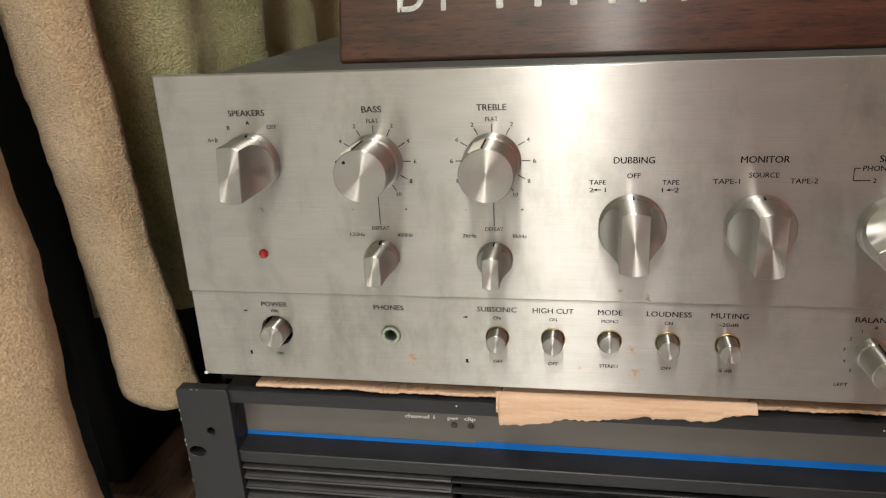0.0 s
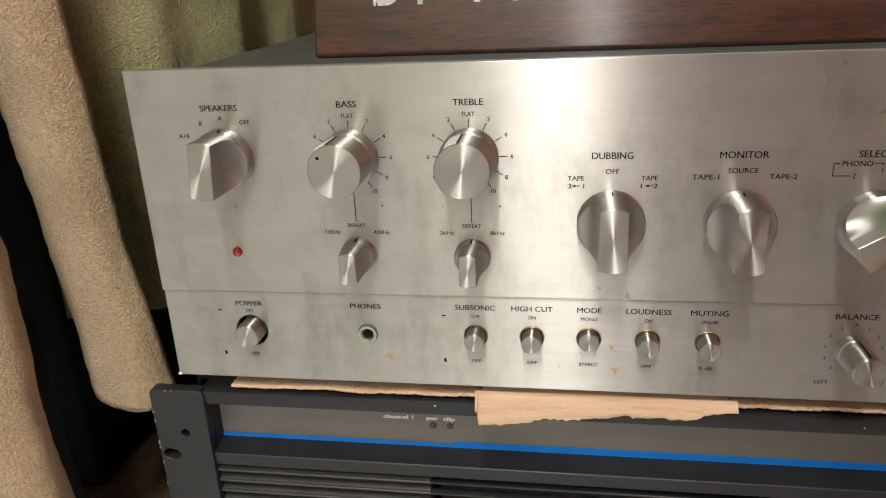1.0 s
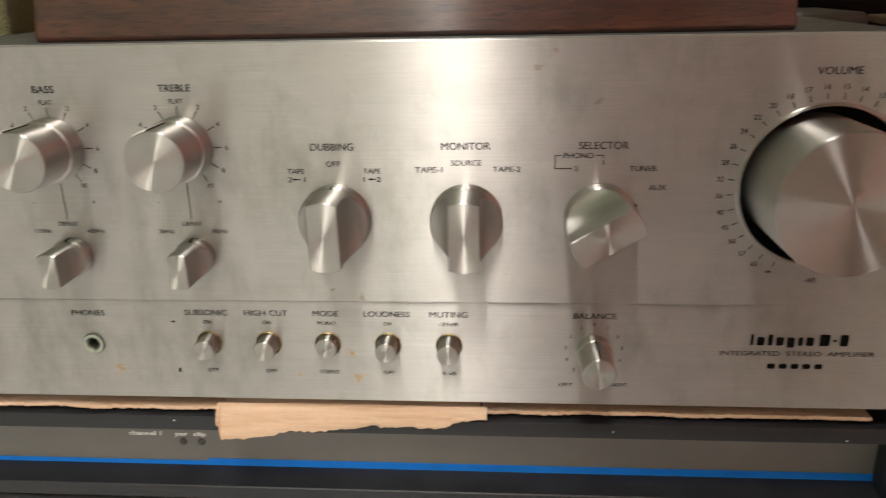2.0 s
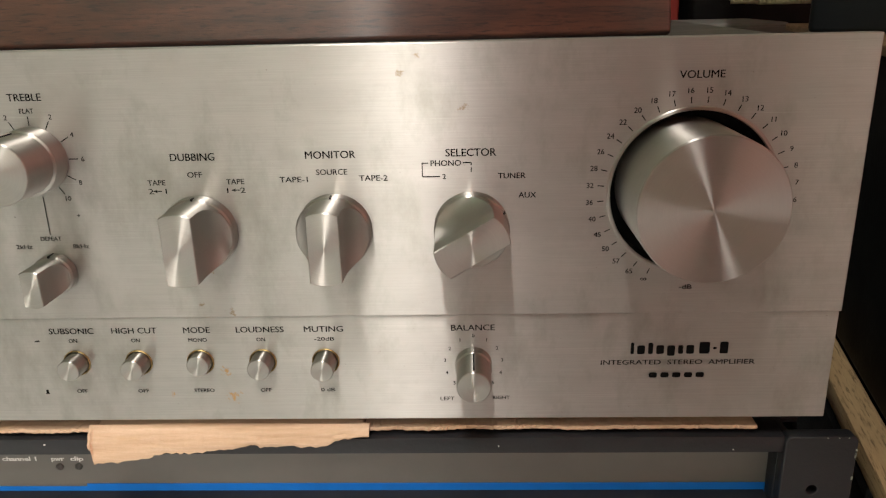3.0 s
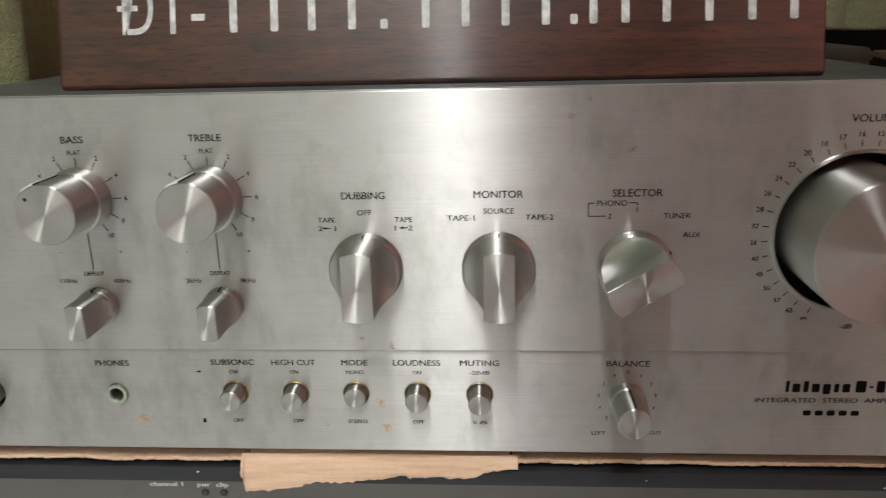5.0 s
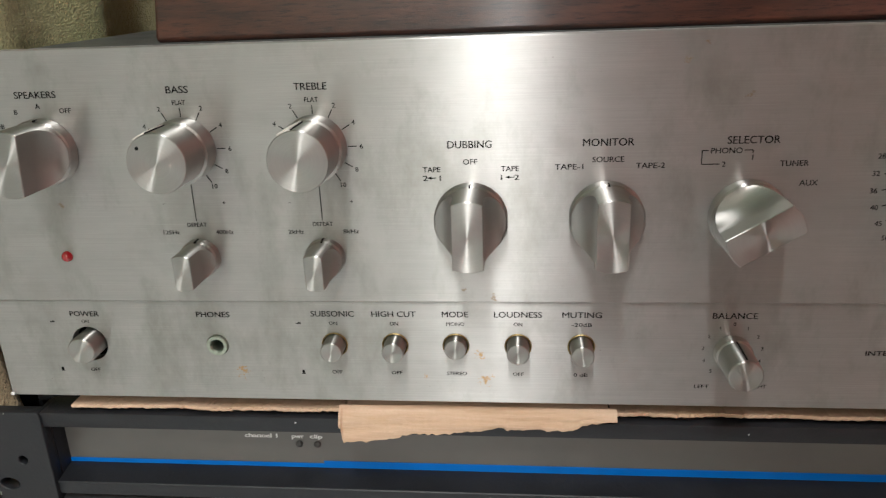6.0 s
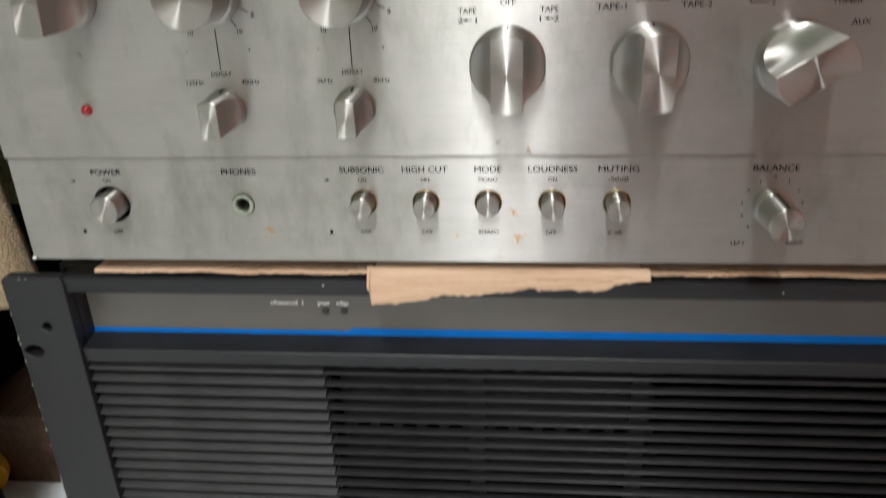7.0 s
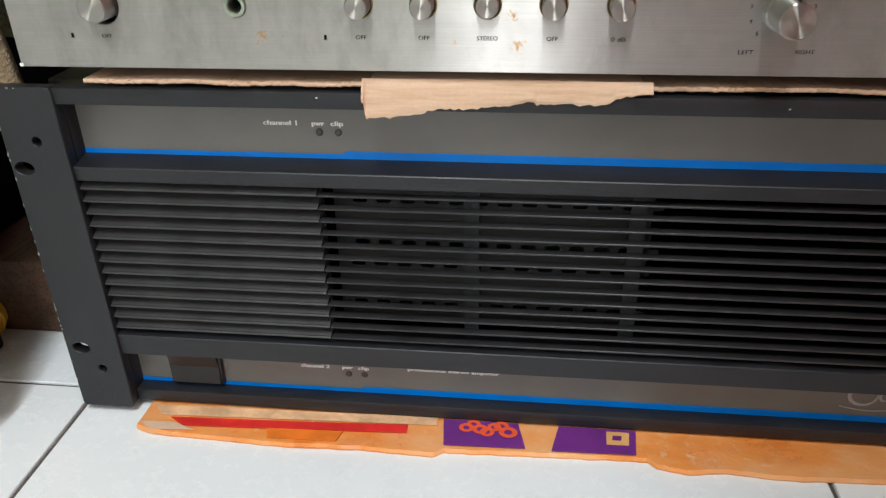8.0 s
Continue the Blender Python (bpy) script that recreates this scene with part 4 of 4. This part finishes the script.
hanging("curtain", [(0.02, 0.43), (0.06, 0.46), (0.10, 0.42), (0.16, 0.47), (0.24, 0.43), (0.30, 0.46)], 0.02, 0.80, CURTAIN_BACK,
        "pale yellow curtain with soft folds behind the amplifiers", 0.004, 12)
hanging("curtain", [(0.547, 0.455), (0.552, 0.445), (0.566, 0.452), (0.574, 0.466), (0.588, 0.450), (0.606, 0.448), (0.622, 0.462), (0.66, 0.444)], 0.31, 0.80, CURTAIN_BACK,
        "pale yellow curtain with soft folds hanging behind the black case", 0.002, 15)


# ---------------------------------------------------------------- dark furniture beside the stack
def cabinet(name, label, x0, x1, y0, y1, z0, z1, material, category="cabinet"):
    ob = thing(name, label, category, at=((x0 + x1) / 2, (y0 + y1) / 2, z0))
    inv = Matrix.Translation((-(x0 + x1) / 2, -(y0 + y1) / 2, -z0))
    body = part("body", box(x0, x1, y0, y1, z0, z1, 0.004, 3), material, None)
    body.parent, body.matrix_parent_inverse = ob, inv
    lip = part("edge_trim", box(x0 - 0.001, x1 + 0.001, y0 - 0.0012, y0 + 0.006, z1 - 0.012, z1 - 0.004, 0.0008), material, None)
    lip.parent, lip.matrix_parent_inverse = ob, inv
    return ob


cabinet("loudspeaker_cabinet", "black vinyl loudspeaker cabinet standing on a brown plank", -0.50, -0.120, 0.080, 0.42, 0.0216, 0.62, BLACK_VINYL, "loudspeaker")
tagged(part("plank", box(-0.56, -0.070, 0.070, 0.46, FLOOR, 0.0213, 0.002), PLANK), "brown wooden plank base on the tiles", "plank")


def plastic_stand():
    """A dark moulded stand whose leg bends over towards its top."""
    ob = thing("plastic_stand", "blue-black moulded plastic stand with a bent leg", "stand", at=(-0.125, 0.04, FLOOR))
    out = [(-0.190, 0.222), (-0.160, 0.214), (-0.138, 0.201), (-0.120, 0.182), (-0.112, 0.158), (-0.110, 0.125), (-0.111, 0.090), (-0.108, 0.050), (-0.104, FLOOR + 0.012),
           (-0.127, FLOOR + 0.012), (-0.128, 0.041), (-0.130, 0.090), (-0.130, 0.130), (-0.140, 0.158), (-0.156, 0.176), (-0.190, 0.184)]
    leg = part("leg", plate("leg", out, [], 0.0335, 0.016, BLUE_BLACK, 0.003), None)
    foot = part("foot", box(-0.130, -0.100, 0.030, 0.054, FLOOR, FLOOR + 0.0118, 0.003), BLUE_BLACK)
    for o in (leg, foot):
        o.parent, o.matrix_parent_inverse = ob, Matrix.Translation((0.125, -0.04, -FLOOR))
    return ob


plastic_stand()


def turned_case():
    """The case beside the stack stands a little askew, on a crate and a pale batten."""
    at = pose(0.487, 0.026, 0, 0, 0, -12)
    case = cabinet("equipment_case", "black case with a worn wooden top, standing askew on a crate", 0.0150, 0.37, -0.005, 0.40, 0.1205, 0.2880, BLACK_VINYL, "case")
    top = part("top_board", box(0.012, 0.375, -0.008, 0.405, 0.2884, 0.2940, 0.001), TOP_WOOD, None, "worn brown wooden top board")
    top.parent, top.matrix_parent_inverse = case, case.matrix_basis.inverted()
    case.matrix_basis = at @ case.matrix_basis
    batten = thing("batten", "pale rough wooden batten with a frayed end", "batten")
    part("strip", box(0.0, 0.016, -0.030, 0.40, 0.1080, 0.1200, 0.0012), PALE_WOOD, batten)
    rnd = random.Random(5)
    for k in range(9):
        x = 0.0008 + 0.0016 * k
        part("splinter", box(x, x + 0.0013, -0.032 - rnd.uniform(0.001, 0.008), -0.0302, 0.1100 + rnd.uniform(0, 0.004), 0.1160 + rnd.uniform(0, 0.003), 0.0003, 1), PALE_WOOD, batten)
    batten.matrix_basis = at
    crate = thing("crate", "black crate standing on the tile floor", "crate")
    part("body", box(0.002, 0.38, 0.004, 0.41, FLOOR, 0.1000, 0.003), BLACK_VINYL, crate)
    part("lid", box(0.000, 0.382, 0.002, 0.412, 0.1003, 0.1077, 0.0015), BLACK_VINYL, crate)
    crate.matrix_basis = at


turned_case()
small = cabinet("small_case", "small black case on the larger black case", 0.0, 0.26, 0.0, 0.15, 0.2945, 0.50, BLUE_BLACK, "case")
small.matrix_basis = pose(0.530, 0.250, 0, 0, 0, -26) @ small.matrix_basis


# things on the floor behind the stack
cabinet("storage_box", "dusky red storage box standing on the tiles by the wall", 0.47, 0.555, 0.66, 0.84, FLOOR, 0.46, BOX_RED, "box")
cabinet("storage_box", "dark storage box standing on the tiles by the wall", 0.565, 0.72, 0.64, 0.86, FLOOR, 0.42, BLACK_VINYL, "box")
cabinet("grey_case", "low grey case standing behind the amplifiers", 0.41, 0.62, 0.50, 0.62, FLOOR, 0.292, CASE_GREY, "case")


# yellow reel on the tiles
def reel():
    ob = thing("tape_reel", "yellow plastic tape reel standing on the tiles", "reel", at=(-0.117, 0.0615, FLOOR))
    part("rim", lathe([(0.007, -0.006), (0.0125, -0.006), (0.0136, -0.005), (0.0136, 0.005), (0.0125, 0.006), (0.007, 0.006), (0.007, -0.006)], 48, False), YELLOW, ob, "", pose(0, 0, 0.0138, 0, 0, 25))
    return ob


reel()


# ---------------------------------------------------------------- flattened carton under the stack
def carton():
    ob = thing("flattened_carton", "flattened orange printed carton with red and purple bands on the tiles", "carton", at=(0.24, 0.1, FLOOR))
    inv = Matrix.Translation((-0.24, -0.1, -FLOOR))
    z0, z1 = FLOOR + 0.0002, FLOOR + 0.0030
    fr = [(0.018, -0.0125), (0.028, -0.0155), (0.060, -0.0165), (0.100, -0.0185), (0.140, -0.0170), (0.177, -0.0185), (0.181, -0.0150), (0.230, -0.0135), (0.282, -0.0120),
          (0.286, -0.0165), (0.300, -0.0190), (0.318, -0.0165), (0.345, -0.0185), (0.392, -0.0165), (0.430, -0.0180), (0.468, -0.0165)]
    bm, rows = bmesh.new(), []
    n = 220
    for k in range(n + 1):
        x = 0.018 + 0.45 * k / n
        y = float(np.interp(x, [a for a, _ in fr], [b for _, b in fr])) + 0.0006 * noise.noise((x * 120, 0, 0))
        lift = 0.0012 * max(0, noise.noise((x * 22, 1, 0)))
        rows.append([bm.verts.new(v) for v in ((x, 0.20, z0), (x, y, z0 + lift * 0.5), (x, y - 0.0003, z0 + 0.0012 + lift), (x, y + 0.0006, z1 + lift), (x, y * 0.4, z1 + lift * 0.3), (x, 0.012, z1), (x, 0.20, z1))])
    for a, b in zip(rows, rows[1:]):
        for j in range(6):
            bm.faces.new((a[j], a[j + 1], b[j + 1], b[j]))
    bm.faces.new(rows[0])
    bm.faces.new(rows[-1])
    bmesh.ops.recalc_face_normals(bm, faces=bm.faces[:])
    body = part("sheet", smooth(bm, 40), ORANGE, None)
    body.parent, body.matrix_parent_inverse = ob, inv

    def print_on(name, corners, mat, up=0.0013, label=""):
        """A printed field with straight edges, a hair above the sheet."""
        b = bmesh.new()
        low = [b.verts.new((x, y, z1 + up - 0.0004)) for x, y in corners]
        high = [b.verts.new((x, y, z1 + up)) for x, y in corners]
        b.faces.new(high)
        for i in range(len(corners)):
            j = (i + 1) % len(corners)
            b.faces.new((low[i], low[j], high[j], high[i]))
        bmesh.ops.recalc_face_normals(b, faces=b.faces[:])
        return part(name, b, mat, body, label)

    print_on("bare_band", [(0.021, 0.004), (0.028, -0.0035), (0.090, -0.0012), (0.176, 0.0015), (0.176, 0.0075)], PEELED, 0.0010, "bare kraft where the print has peeled")
    print_on("bare_band", [(0.019, -0.0095), (0.036, -0.0085), (0.050, -0.0135), (0.026, -0.0148)], CARD, 0.0011)
    print_on("red_band", [(0.034, -0.0052), (0.100, -0.0030), (0.161, 0.0000), (0.161, -0.0058), (0.100, -0.0086), (0.043, -0.0108)], RED)
    print_on("bright_patch", [(0.088, -0.0090), (0.128, -0.0078), (0.126, -0.0152), (0.090, -0.0158)], SWIRL_PALE, 0.0012)
    print_on("purple_field", [(0.179, 0.006), (0.218, 0.006), (0.222, -0.0118), (0.181, -0.0128)], PURPLE)
    print_on("purple_field", [(0.239, 0.006), (0.278, 0.006), (0.2765, -0.0112), (0.235, -0.0122)], PURPLE)
    print_on("pale_label", [(0.263, 0.004), (0.2745, 0.004), (0.2735, -0.0052), (0.2625, -0.0055)], TAN_PRINT, 0.0015)
    print_on("label_bar", [(0.2660, 0.001), (0.2705, 0.001), (0.2700, -0.0022), (0.2655, -0.0022)], PURPLE, 0.0017)
    rnd = random.Random(4)
    for k in range(7):
        cx, cy, r = 0.1915 + 0.0036 * k, 0.0005 + 0.0028 * math.sin(k * 1.7), rnd.uniform(0.0036, 0.0050)
        bm, n = bmesh.new(), 20
        a = [(math.cos(2 * math.pi * i / n), math.sin(2 * math.pi * i / n)) for i in range(n)]
        ins = [bm.verts.new((cx + r * 0.42 * c, cy + r * 0.36 * q, z1 + 0.0015 + 0.00003 * k)) for c, q in a]
        outs = [bm.verts.new((cx + r * c, cy + r * 0.85 * q, z1 + 0.0015 + 0.00003 * k)) for c, q in a]
        for i in range(n):
            bm.faces.new((ins[i], outs[i], outs[(i + 1) % n], ins[(i + 1) % n]))
        part("swirl_print", bm, SWIRL, body)
    return ob


carton()

# ---------------------------------------------------------------- floor tiles, last
TX, TS, GAP = 0.388, 0.400, 0.0022
tile_mesh = mesh_of("floor_tile", box(-TX / 2 + GAP / 2, TX / 2 - GAP / 2, -TS / 2 + GAP / 2, TS / 2 - GAP / 2, -0.006, 0.0, 0.0006, 1), TILE)
for i in range(-4, 5):
    for j in range(-6, 3):
        cx, cy = -0.0210 + TX * (i + 0.5), 0.0205 + TS * (j + 0.5)
        if X0 + 0.2 < cx < X1 - 0.2 and Y0 + 0.2 < cy < Y1 - 0.2:
            part("floor_tile", tile_mesh, None, floor, "", (cx, cy, FLOOR))
